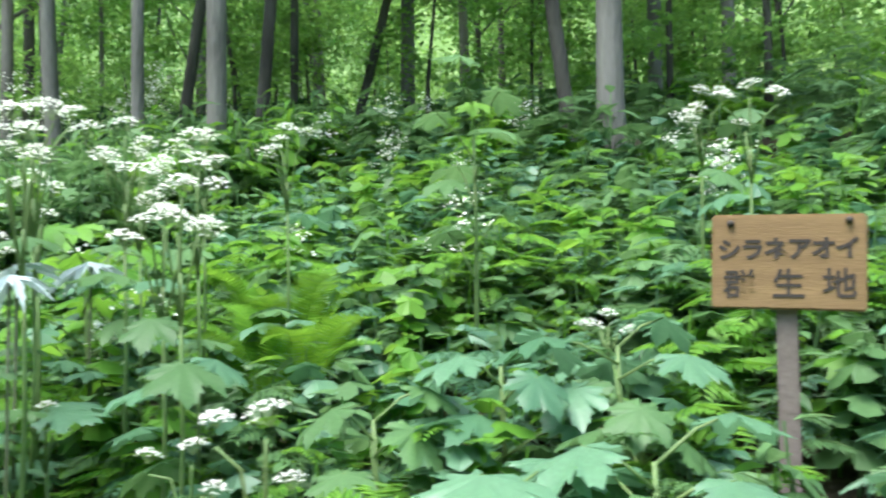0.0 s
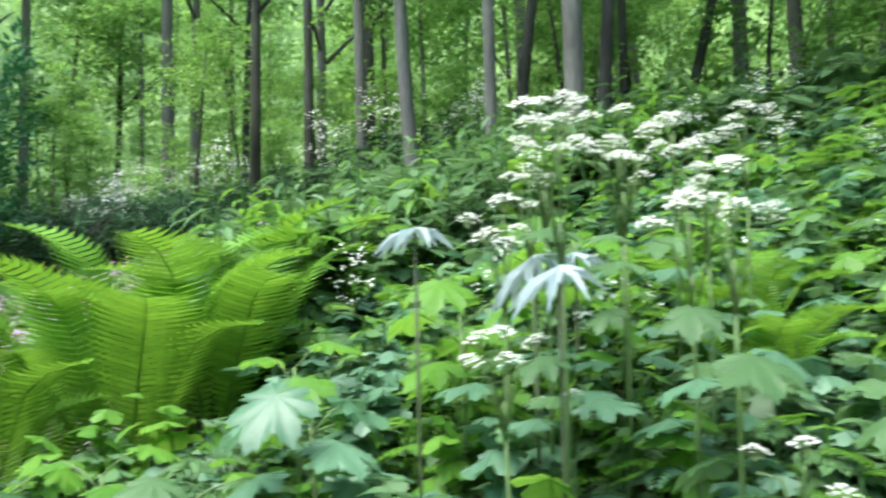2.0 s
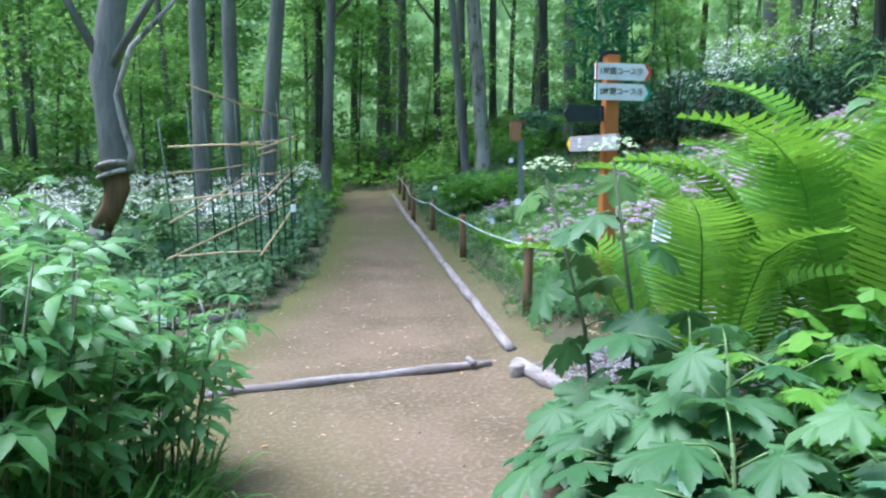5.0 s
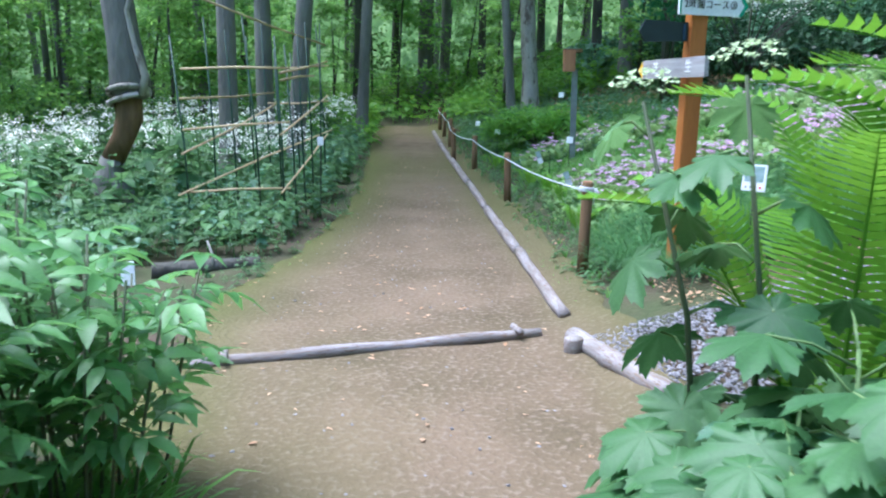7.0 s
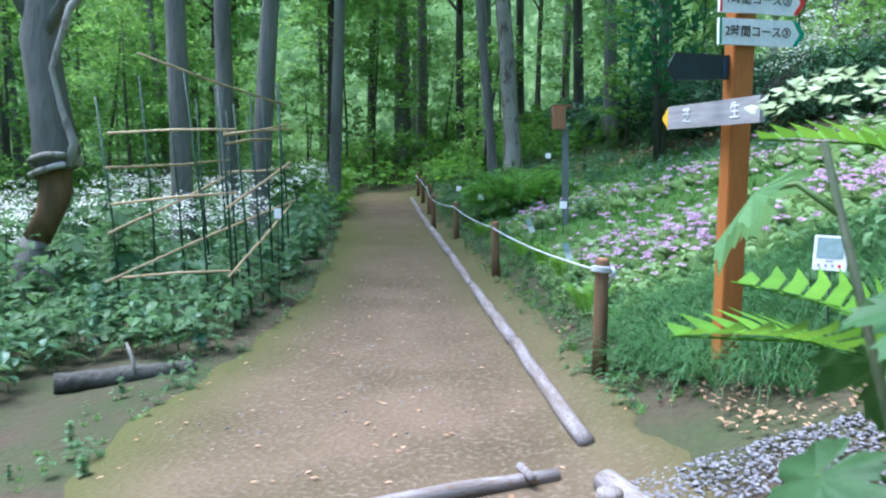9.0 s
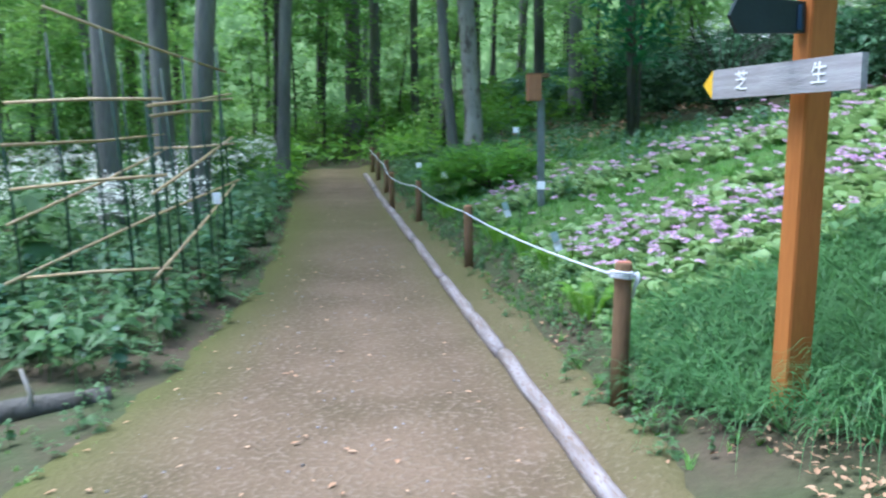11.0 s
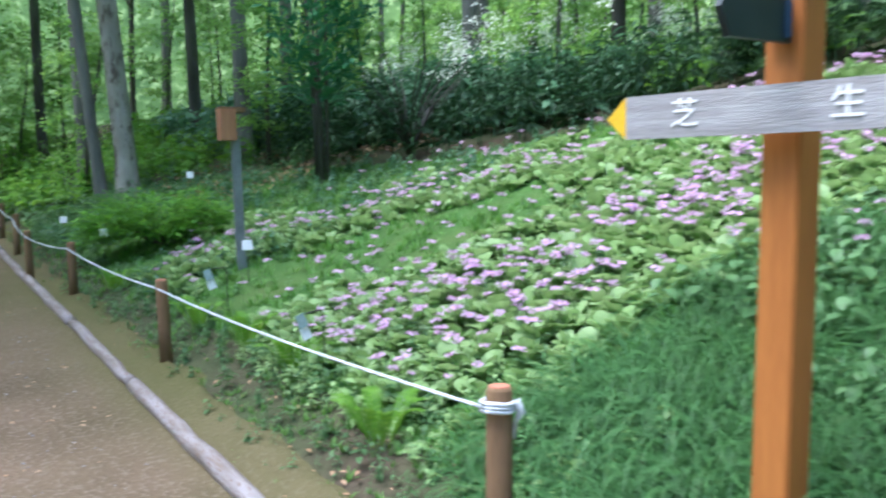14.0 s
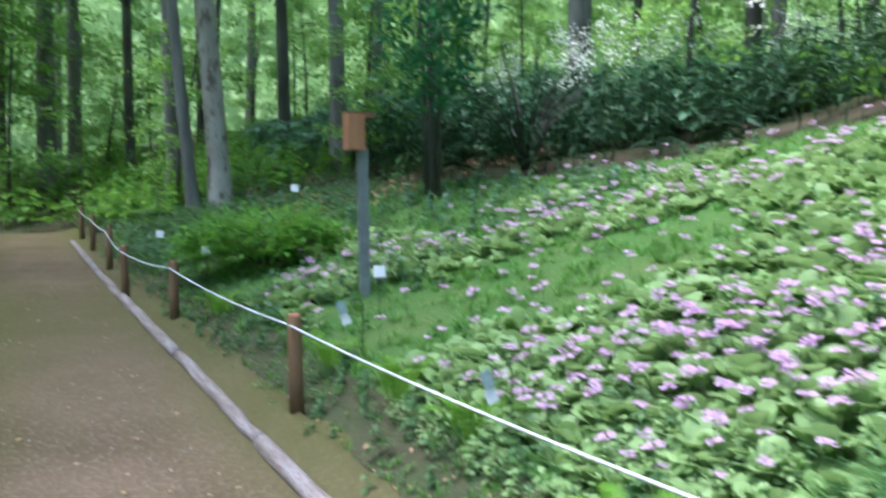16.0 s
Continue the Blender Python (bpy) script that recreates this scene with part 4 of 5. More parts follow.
# ---- flower bed ----
SPOON = ([(0, 0, 0), (-0.1, 0.28, 0.03), (0, 0.28, 0), (0.1, 0.28, 0.03), (-0.31, 0.56, 0.07), (0, 0.58, 0.02), (0.31, 0.56, 0.07), (-0.34, 0.8, 0.04), (0, 0.84, -0.02), (0.34, 0.8, 0.04), (-0.18, 0.98, -0.06), (0, 1.02, -0.1), (0.18, 0.98, -0.06)],
         [(0, 2, 1), (0, 3, 2), (1, 2, 5, 4), (2, 3, 6, 5), (4, 5, 8, 7), (5, 6, 9, 8), (7, 8, 11, 10), (8, 9, 12, 11)])


def rosette(rng, n=10):
    g = Geo()
    for k in range(n):
        g.add(*SPOON, pose(0, 0, 0.01, 0, 0, k * 137.5) @ pose(0, 0.01, 0, rng.uniform(28, 74), rng.uniform(-18, 18), 0) @ Matrix.Scale(rng.uniform(0.09, 0.15), 4))
    return g.v, g.f


ROSETTES = [rosette(rk) for _ in range(4)]


def flower_umbel(rng):
    g = Geo()
    h = rng.uniform(0.24, 0.3)
    for k in range(8):
        a = k * 2.4
        r = 0.035 * math.sqrt(k / 8 + 0.1)
        c = pose(math.cos(a) * r, math.sin(a) * r, h + rng.uniform(-0.012, 0.015), rng.uniform(-35, 35), rng.uniform(-35, 35), rng.uniform(0, 90))
        for p in range(5):
            b = 2 * math.pi * p / 5
            g.add([(0, 0, 0), (math.cos(b - 0.45) * 0.015, math.sin(b - 0.45) * 0.015, 0.004), (math.cos(b) * 0.02, math.sin(b) * 0.02, 0.002), (math.cos(b + 0.45) * 0.015, math.sin(b + 0.45) * 0.015, 0.004)], [(0, 1, 2, 3)], c)
    return g.v, g.f


UMBELS = [flower_umbel(rk) for _ in range(4)]
BAND_A = ((0.9, 11.0), (1.3, 10.95), (2.2, 10.45), (3.44, 10.25), (5.9, 10.1), (9, 9.0))
BAND_B = ((1.2, 14.7), (1.7, 14.27), (3.8, 12.9), (5.5, 12.2), (6.7, 10.8), (8, 9.6))


def band(x, y, table):
    return abs(y - along(x, table))


pl, fl = [], []
for x, y, g in scatter(6500, (0.2, 8, 8.4, 16.5), 41):
    d = x - along(y, EDGE)
    if d < 0.75 or x > hedge_x(y) - 0.2 or (x > 1.0 and y < 9.1 + 0.1 * x and x < 3):
        continue
    a, b = band(x, y, BAND_A), band(x, y, BAND_B)
    lush = a < 0.95 or b < 0.5 or (y < 11.6 and x < 3.2) or noise.noise((x * 0.9, y * 0.9, 4)) > 0.25
    if lush and g.random() < (0.95 if a < 1.1 else 0.6):
        pl.append((g.randrange(4), x, y, ground(x, y), g.uniform(0, 360), g.uniform(-6, 6), g.uniform(0.75, 1.3)))
    p = 0.3 * math.exp(-(a / 0.42) ** 2) + 0.2 * math.exp(-(b / 0.2) ** 2) + (0.07 if y < 12.5 else 0.02)
    if noise.noise((x * 1.6, y * 1.6, 1)) > -0.25 and g.random() < p:
        fl.append((g.randrange(4), x, y, ground(x, y) + g.uniform(-0.04, 0.03), g.uniform(0, 360), g.uniform(-12, 12), g.uniform(0.7, 1.05)))
for x, y, g in scatter(14000, (0.4, 8, 8.8, 15.5), 141):
    if x - along(y, EDGE) < 0.8 or x > hedge_x(y) - 0.1 or (x > 1.0 and y < 9.3 + 0.1 * x and x < 3):
        continue
    a, b = band(x, y, BAND_A), band(x, y, BAND_B)
    p = 0.26 * math.exp(-(a / 0.48) ** 2) + 0.17 * math.exp(-(b / 0.2) ** 2) + 0.02 + (0.09 if y < 10.6 and x < 3.5 else 0)
    if noise.noise((x * 1.6, y * 1.6, 1)) > -0.3 and g.random() < p:
        fl.append((g.randrange(4), x, y, ground(x, y) + g.uniform(-0.04, 0.03), g.uniform(0, 360), g.uniform(-12, 12), g.uniform(0.7, 1.05)))
mass("primrose_leaves", ROSETTES, pl, LEAF_PRIM, "light green crinkled primrose leaves in the bed", "primroses", True)
mass("primrose_flowers", UMBELS, fl, PINK, "pink primrose flower heads in drifts across the bed", "flowers")
mass("primrose_stalks", [tube([(0, 0, 0), (0, 0, 0.27)], [0.003, 0.002], 4, cap=False)], [(0, *f[1:]) for f in fl], STEM, "thin green primrose flower stalks", "flower stalks")

TUFTS = []
for k in range(4):
    g = Geo()
    for b in range(12):
        g.add(*blade(0.09, rk.uniform(0.2, 0.9)), pose(rk.uniform(-0.05, 0.05), rk.uniform(-0.05, 0.05), 0, rk.uniform(-25, 10), 0, rk.uniform(0, 360)) @ Matrix.Scale(rk.uniform(0.5, 1.0), 4))
    TUFTS.append((g.v, g.f))
beds(9000, (-1.2, 8, 8.2, 22), 42, lambda x, y, g: in_garden(x, y) and x > along(y, EDGE) + 0.35 + 0.5 * g.random(), (0.1, 0.2), LAWN, "lawn", "short green grass between the flower drifts", "grass", TUFTS)
beds(5000, (-2.6, 2, 7.2, 22), 43, lambda x, y, g: along(y, EDGE) + 0.02 < x < along(y, EDGE) + 0.6 and g.random() < 0.8, (0.05, 0.11), LAWN, "verge_grass", "sparse short grass along the rope fence", "grass", TUFTS)
beds(1500, (-2, 4.5, 8.6, 22), 44, lambda x, y, g: in_garden(x, y) and (x - 0.6) ** 2 + (y - 16.4) ** 2 > 1.6 and along(y, EDGE) + 0.55 < x and (x < along(y, EDGE) + 1.3 or y > 13.5 or noise.noise((x, y, 8)) > 0.3), (0.25, 0.5), LEAF, "ground_cover", "low leafy ground cover in the garden bed", "ground cover")
beds(650, (-2, 6.5, 14, 22), 45, lambda x, y, g: in_garden(x, y) and (x - 0.6) ** 2 + (y - 16.4) ** 2 > 1.6 and along(y, EDGE) + 0.6 < x, (0.3, 0.6), LEAF_BLUE, "ground_cover", "low bluish green ground cover on the slope", "ground cover")

beds(1500, (-4, -0.6, 5.5, 22), 60, lambda x, y, g: along(y, LEFT) - 0.5 < x < along(y, LEFT) + 0.15 * g.random(), (0.03, 0.08), LAWN, "verge_grass", "sparse short grass along the path edge", "grass", TUFTS)
beds(420, (-3.2, -0.9, 5.6, 20), 61, lambda x, y, g: along(y, LEFT) - 0.5 < x < along(y, LEFT) - 0.02, (0.16, 0.34), LEAF, "edge_herbs", "small creeping herbs along the path edge", "ground cover")
# turf under the drifts
tv, tf = [], []
ty = [8.3 + 0.3 * i for i in range(52)]
for j, y in enumerate(ty):
    a, b = along(y, EDGE) + 0.45, max(along(y, EDGE) + 1.0, hedge_x(y) + 0.3)
    for i in range(20):
        x = a + (b - a) * i / 19 + (0.15 * noise.noise((y * 1.7, i, 2)) if i in (0, 19) else 0)
        tv.append((x, y, bumpy(x, y) + (0.012 if 0 < i < 19 and 0 < j < 51 else -0.05)))
tf = [(j * 20 + i, j * 20 + i + 1, j * 20 + i + 21, j * 20 + i + 20) for j in range(51) for i in range(19)]
TURF = material("turf", (0.055, 0.14, 0.03), (0.1, 0.15, 0.045), rough=0.95, scale=1.6, fine=45, bump=0.8, bumpdist=0.03, gloss=0.1)
tagged(new("turf", mesh_from("turf", tv, tf, TURF, True)), "green turf on the garden slope", "turf", "", "structure")

beds(5000, (-2.6, 2, 7.4, 21), 66, lambda x, y, g: along(y, EDGE) + 0.1 < x < along(y, EDGE) + 0.8 and g.random() < 0.4 + (x - along(y, EDGE)), (0.13, 0.34), LEAF, "edge_herbs", "small creeping plants on the verge behind the log", "ground cover")
# long soft sedge by the fingerpost
SEDGE = []
for k in range(4):
    g = Geo()
    for b in range(34):
        g.add(*blade(0.02, rk.uniform(0.7, 1.25)), pose(rk.uniform(-0.06, 0.06), rk.uniform(-0.06, 0.06), 0, rk.uniform(-20, 5), 0, rk.uniform(0, 360)) @ Matrix.Scale(rk.uniform(0.6, 1.05), 4))
    SEDGE.append((g.v, g.f))
beds(900, (1.05, 3.7, 6.9, 9.3), 46, lambda x, y, g: x > 1.12 + max(0, 8.0 - y) * 0.5 and not (y < 7.2 and x > 1.7) and (x - 1.89) ** 2 + (y - 7.27) ** 2 > 0.01 and y < 8.7 + 0.22 * x and (x - 1.5) ** 2 + (y - 7.66) ** 2 > 0.02, (0.3, 0.52), GRASS, "sedge", "long soft drooping sedge round the signpost", "sedge", SEDGE)
beds(260, (2.0, 4.2, 7.0, 9.4), 47, lambda x, y, g: x > 2.1 + abs(y - 8.2) * 0.2, (0.4, 0.7), LEAF, "ground_cover", "broad green leaves behind the plant label", "ground cover", HERBS, lambda g: g.choice((1, 6)))
beds(900, (-0.3, 2.2, 8.4, 11.6), 48, lambda x, y, g: along(y, EDGE) + 0.5 < x < along(y, EDGE) + 1.25, (0.2, 0.42), LEAF_PRIM, "ground_cover", "light green leaves behind the rope fence", "ground cover")

# white woodland flowers beyond the trellis
PUFF = []
for k in range(3):
    g = Geo()
    for c in range(14):
        o = Vector((rk.gauss(0, 0.1), rk.gauss(0, 0.1), rk.uniform(0.55, 0.95)))
        for q in range(7):
            s = rk.uniform(0.006, 0.011)
            g.add([(-s, -s, 0), (s, -s, 0.003), (s, s, 0), (-s, s, 0.003)], [(0, 1, 2, 3)], Matrix.Translation(o + Vector((rk.gauss(0, 0.03), rk.gauss(0, 0.03), rk.gauss(0, 0.02)))) @ pose(0, 0, 0, rk.uniform(-40, 40), rk.uniform(-40, 40), 0))
    PUFF.append((g.v, g.f))
beds(270, (-9, -2.5, 12, 24), 49, lambda x, y, g: x < along(y, LEFT) - 0.6 and noise.noise((x * 0.5, y * 0.5, 6)) > -0.15, (0.8, 1.4), WHITE_FLOWER, "white_flowers", "small white woodland flowers above the undergrowth", "flowers", PUFF)
beds(34, (2.5, 9, -3, 6), 50, lambda x, y, g: x > along(y, EDGE) + 1.2, (0.7, 1.2), WHITE_FLOWER, "white_flowers", "small white flowers scattered over the bank", "flowers", PUFF)
beds(130, (5, 16, 10, 26), 51, lambda x, y, g: x > hedge_x(y) + 1.0, (1.4, 2.2), WHITE_FLOWER, "white_flowers", "pale flower specks on the shrubs behind", "flowers", PUFF)

# ---- hero plants ----
FROND = frond(38, 0.18, 0.6).mesh("frond", LEAF_FERN)


def fern(x, y, size, n, seed, label="bright green ostrich fern with arching feathery fronds", z=None):
    rng = random.Random(seed)
    ob = thing("fern", label, "fern", pose(x, y, (ground(x, y) if z is None else z) - 0.02, 0, 0, rng.uniform(0, 360)), "ostrich ferns")
    for k in range(n):
        s = size * rng.uniform(0.8, 1.08)
        part("frond", FROND, ob, "", pose(0, 0, 0, 0, 0, 360 * k / n + rng.uniform(-12, 12)) @ pose(0, 0.04, 0, rng.uniform(60, 80), rng.uniform(-8, 8), 0) @ Matrix.Scale(s, 4))
    return ob


for k, (x, y, s, n) in enumerate(FERNS):
    fern(x, y, s, n, k)
for x, y in ((0.85, 10.9), (0.7, 11.7), (0.5, 12.6), (-0.05, 15.0), (0.95, 9.6)):
    fern(x, y, 0.34, 8, int(x * 100 + y), "small light green fern behind the rope fence")

RAYS = Geo()
for c in range(9):
    a, r = c * 2.4, 0.055 * math.sqrt((c + 0.3) / 9)
    RAYS.add(*tube([(0, 0, -0.05), (math.cos(a) * r, math.sin(a) * r, 0.012 - r * r * 6)], [0.0016, 0.0011], 3, cap=False))
RAYS = RAYS.mesh("flower_stalk_whorl", STEM)
UMBELLET = []
for k in range(3):
    g = Geo()
    for c in range(17):
        a, r = c * 2.4, 0.062 * math.sqrt((c + 0.3) / 17)
        ctr = Vector((math.cos(a) * r, math.sin(a) * r, 0.02 - r * r * 9 + rk.uniform(-0.008, 0.008)))
        for q in range(6):
            s = rk.uniform(0.003, 0.005)
            o = ctr + Vector((rk.gauss(0, 0.007), rk.gauss(0, 0.007), rk.gauss(0, 0.003)))
            g.add([(-s, -s, 0), (s, -s, 0.002), (s, s, 0), (-s, s, 0.002)], [(0, 1, 2, 3)], Matrix.Translation(o) @ pose(0, 0, 0, rk.uniform(-30, 30), rk.uniform(-30, 30), rk.uniform(0, 90)))
    UMBELLET.append(g.mesh("flower_head", WHITE_FLOWER))
PALM_MESH = {mat.name: Geo().add(*palmate(7, 0.46, True, 0.32)).mesh("leaf", mat, True) for mat in (LEAF, LEAF_BLUE, LEAF_BRIGHT, LEAF_DEEP)}


def cow_parsley(x, y, top, heads, seed, size=1.0):
    """A tall stem that branches into flat white flower heads."""
    rng = random.Random(seed)
    z = ground(x, y)
    h = top - z
    ob = thing("umbel_plant", "tall herb with flat white flower heads and lobed leaves", "wildflower", pose(x, y, z - 0.02), "white umbel plants")
    part("stem", Geo().add(*tube([(0, 0, 0), (0.02, 0.01, h * 0.5), (0, 0, h * 0.82)], [0.009, 0.007, 0.005], 6)).mesh("stem", STEM, True), ob)
    for k in range(heads):
        a = k * 2.4 + rng.uniform(-0.3, 0.3)
        r = 0.0 if k == 0 else rng.uniform(0.08, 0.17) * size
        tip = Vector((math.cos(a) * r, math.sin(a) * r, h * (1.0 if k == 0 else rng.uniform(0.9, 1.0))))
        b = part("stalk", Geo().add(*tube([(0, 0, h * 0.72), tip * 0.5 + Vector((0, 0, h * 0.42)), tip - Vector((0, 0, 0.05))], [0.004, 0.0035, 0.003], 5)).mesh("stalk", STEM, True), ob)
        head = Matrix.Translation(tip) @ pose(0, 0, 0, rng.uniform(-18, 18), rng.uniform(-18, 18), rng.uniform(0, 360)) @ Matrix.Scale(size * rng.uniform(0.75, 1.1), 4)
        part("flower_head", UMBELLET[k % 3], b, "flat white flower head", head)
        part("flower_stalk_whorl", RAYS, b, "", head)
    for k in range(4):
        t = rng.uniform(0.35, 0.75)
        part("leaf", PALM_MESH[LEAF.name if k % 2 else LEAF_BLUE.name], ob, "", pose(0, 0, h * t, 0, 0, k * 100 + rng.uniform(0, 60)) @ pose(0, 0.1, 0, rng.uniform(-25, 15), 0, 0) @ Matrix.Scale(rng.uniform(0.16, 0.24), 4))
    return ob


UMB = ((2.71, 0.91, 1.24, 3, 0.8), (3.0, 1.41, 1.84, 5, 1.2), (2.69, 1.62, 2.06, 5, 1.1), (2.85, 1.86, 2.18, 6, 1.1), (3.1, 1.75, 2.16, 6, 1.2), (2.9, 1.2, 1.9, 4, 1.0), (3.2, 1.5, 2.03, 5, 1.1), (2.42, 0.36, 1.4, 3, 0.8), (2.5, 1.66, 1.46, 5, 1.0), (3.3, 1.95, 2.1, 6, 1.1), (2.75, 1.95, 1.86, 5, 1.1), (4.5, -0.5, 2.5, 5, 1.0), (4.6, 0.1, 2.35, 4, 1.0), (5.2, -0.9, 2.75, 5, 1.1), (4.3, 0.55, 1.5, 4, 0.9), (3.55, 1.9, 2.2, 5, 1.1), (3.0, 2.1, 2.0, 5, 1.0), (2.84, 1.75, 1.25, 3, 0.9), (5.0, 0.4, 2.45, 5, 1.0), (4.0, 1.9, 2.3, 5, 1.1))
for k, (x, y, top, heads, size) in enumerate(UMB):
    cow_parsley(x, y, top, heads, 60 + k, size * 0.74)

UMBRELLA = palmate(9, 0.75, True, 0.5, 165, 0.02)
SILVER_MESH = Geo().add(*UMBRELLA).mesh("leaf", LEAF_SILVER)


def umbrella_leaf(x, y, top, size, seed):
    z = ground(x, y)
    ob = thing("umbrella_leaf_plant", "silvery drooping umbrella-shaped leaf on a dark stem", "plant", pose(x, y, z - 0.02, 0, 0, 40 * seed), "silvery plants")
    part("stem", Geo().add(*tube([(0, 0, 0), (0.01, 0, top - z)], [0.007, 0.005], 6)).mesh("stem", STEM_DARK, True), ob)
    part("leaf", SILVER_MESH, ob, "", pose(0, 0, top - z + 0.02, R.uniform(-14, 14), R.uniform(-14, 14), 0) @ Matrix.Scale(size, 4))


for k, (x, y, top, s) in enumerate(((3.17, 2.06, 1.68, 0.3), (2.8, 1.86, 1.66, 0.32), (2.62, 1.55, 1.62, 0.28), (2.45, 2.0, 1.75, 0.25))):
    umbrella_leaf(x, y, top, s, k)


def lobed_plant(x, y, height, leaf_size, n, seed, mat=LEAF, label="leafy herb with large lobed palmate leaves"):
    rng = random.Random(seed)
    z = ground(x, y)
    ob = thing("lobed_leaf_plant", label, "plant", pose(x, y, z - 0.02), "lobed leaf plants")
    part("stem", Geo().add(*tube([(0, 0, 0), (0.02, 0.0, height * 0.5), (0, 0, height * 0.86)], [0.012, 0.009, 0.006], 6)).mesh("stem", STEM, True), ob)
    for k in range(n):
        a = k * 2.4 + rng.uniform(-0.3, 0.3)
        t = 0.45 + 0.55 * (k + 1) / n
        r = leaf_size * rng.uniform(0.5, 1.0)
        base = Vector((0, 0, height * t * 0.85))
        tip = base + Vector((math.sin(a) * r, math.cos(a) * r, height * 0.12))
        s = part("leaf_stalk", Geo().add(*tube([base, (base + tip) / 2 + Vector((0, 0, 0.02)), tip], [0.005, 0.004, 0.003], 5)).mesh("leaf_stalk", STEM, True), ob)
        part("leaf", PALM_MESH[mat.name], s, "", Matrix.Translation(tip) @ pose(0, 0, 0, 0, 0, -math.degrees(a)) @ pose(0, 0, 0, rng.uniform(-30, 5), rng.uniform(-15, 15), 0) @ Matrix.Scale(leaf_size * rng.uniform(0.8, 1.15), 4))
    return ob


LOBED = ((2.95, 0.25, 0.85, 0.3, 8, 1), (3.25, 0.0, 0.8, 0.3, 7, 1), (2.7, 0.5, 0.7, 0.26, 7, 1), (3.6, 0.6, 0.8, 0.24, 7, 1), (2.5, 1.1, 0.75, 0.24, 8, 1), (2.3, 1.5, 0.8, 0.24, 8, 1), (2.1, 1.9, 0.75, 0.26, 8, 0), (1.85, 2.25, 0.65, 0.26, 8, 0), (1.7, 2.7, 0.6, 0.24, 8, 0),
         (1.45, 3.0, 0.6, 0.25, 8, 3), (1.3, 3.25, 0.5, 0.22, 8, 1), (1.2, 3.75, 0.45, 0.2, 8, 3), (1.12, 4.2, 0.42, 0.2, 8, 0), (1.9, 2.6, 0.75, 0.26, 8, 0), (2.25, 2.35, 0.9, 0.26, 8, 1), (1.55, 2.45, 0.55, 0.25, 7, 0), (1.5, 3.4, 0.75, 0.2, 7, 2), (1.75, 3.0, 0.8, 0.2, 7, 2), (1.35, 4.5, 0.45, 0.2, 7, 0), (2.6, 0.1, 0.75, 0.24, 7, 1), (2.05, 1.55, 0.55, 0.24, 7, 0), (3.9, 0.35, 0.75, 0.25, 7, 1), (3.3, 0.85, 0.75, 0.22, 7, 0), (1.28, 2.75, 0.4, 0.2, 7, 0), (2.45, 2.9, 0.9, 0.25, 7, 2), (2.9, 2.4, 1.0, 0.24, 8, 2), (3.3, 2.3, 1.1, 0.24, 8, 2), (3.6, 2.6, 1.0, 0.24, 8, 2), (1.02, 3.55, 0.7, 0.22, 9, 3), (1.2, 3.05, 0.75, 0.24, 9, 3), (1.22, 2.6, 0.55, 0.22, 9, 0), (1.4, 2.15, 0.6, 0.24, 9, 1), (1.1, 3.95, 0.6, 0.2, 9, 1), (1.5, 2.75, 0.8, 0.22, 8, 0), (1.95, 1.2, 0.6, 0.24, 8, 1), (2.2, 0.6, 0.6, 0.24, 8, 1), (2.4, -0.2, 0.6, 0.24, 8, 1), (1.12, 2.9, 0.6, 0.22, 9, 3), (1.35, 2.4, 0.75, 0.24, 9, 1), (1.6, 1.9, 0.7, 0.24, 9, 0), (3.4, -0.5, 0.7, 0.24, 8, 0), (3.1, -0.9, 0.6, 0.24, 8, 1), (3.7, 0.2, 0.6, 0.22, 8, 0), (1.08, 3.72, 0.72, 0.28, 10, 3), (0.98, 3.42, 0.6, 0.27, 10, 3), (1.3, 3.95, 0.8, 0.27, 9, 3), (1.3, 3.45, 0.85, 0.28, 9, 3), (0.98, 4.0, 0.52, 0.32, 10, 3), (1.02, 4.2, 0.5, 0.32, 9, 3), (0.94, 3.8, 0.5, 0.32, 9, 3), (1.0, 4.45, 0.4, 0.28, 8, 3))
for k, (x, y, h, s, n, c) in enumerate(LOBED):
    lobed_plant(x, y, h, s, n, 200 + k, (LEAF, LEAF_BLUE, LEAF_BRIGHT, LEAF_DEEP)[c], ("leafy herb with large lobed palmate leaves", "herb with pale bluish lobed leaves on the bank", "bright green herb with lobed leaves", "deep green plant with broad maple-like leaves")[c])

PALE = leaf_material("pale_green_flower", (0.4, 0.5, 0.28), (0.5, 0.6, 0.38), 0.3, 0.7)
PALE_HEAD = UMBELLET[0].copy()
PALE_HEAD.materials.clear()
PALE_HEAD.materials.append(PALE)
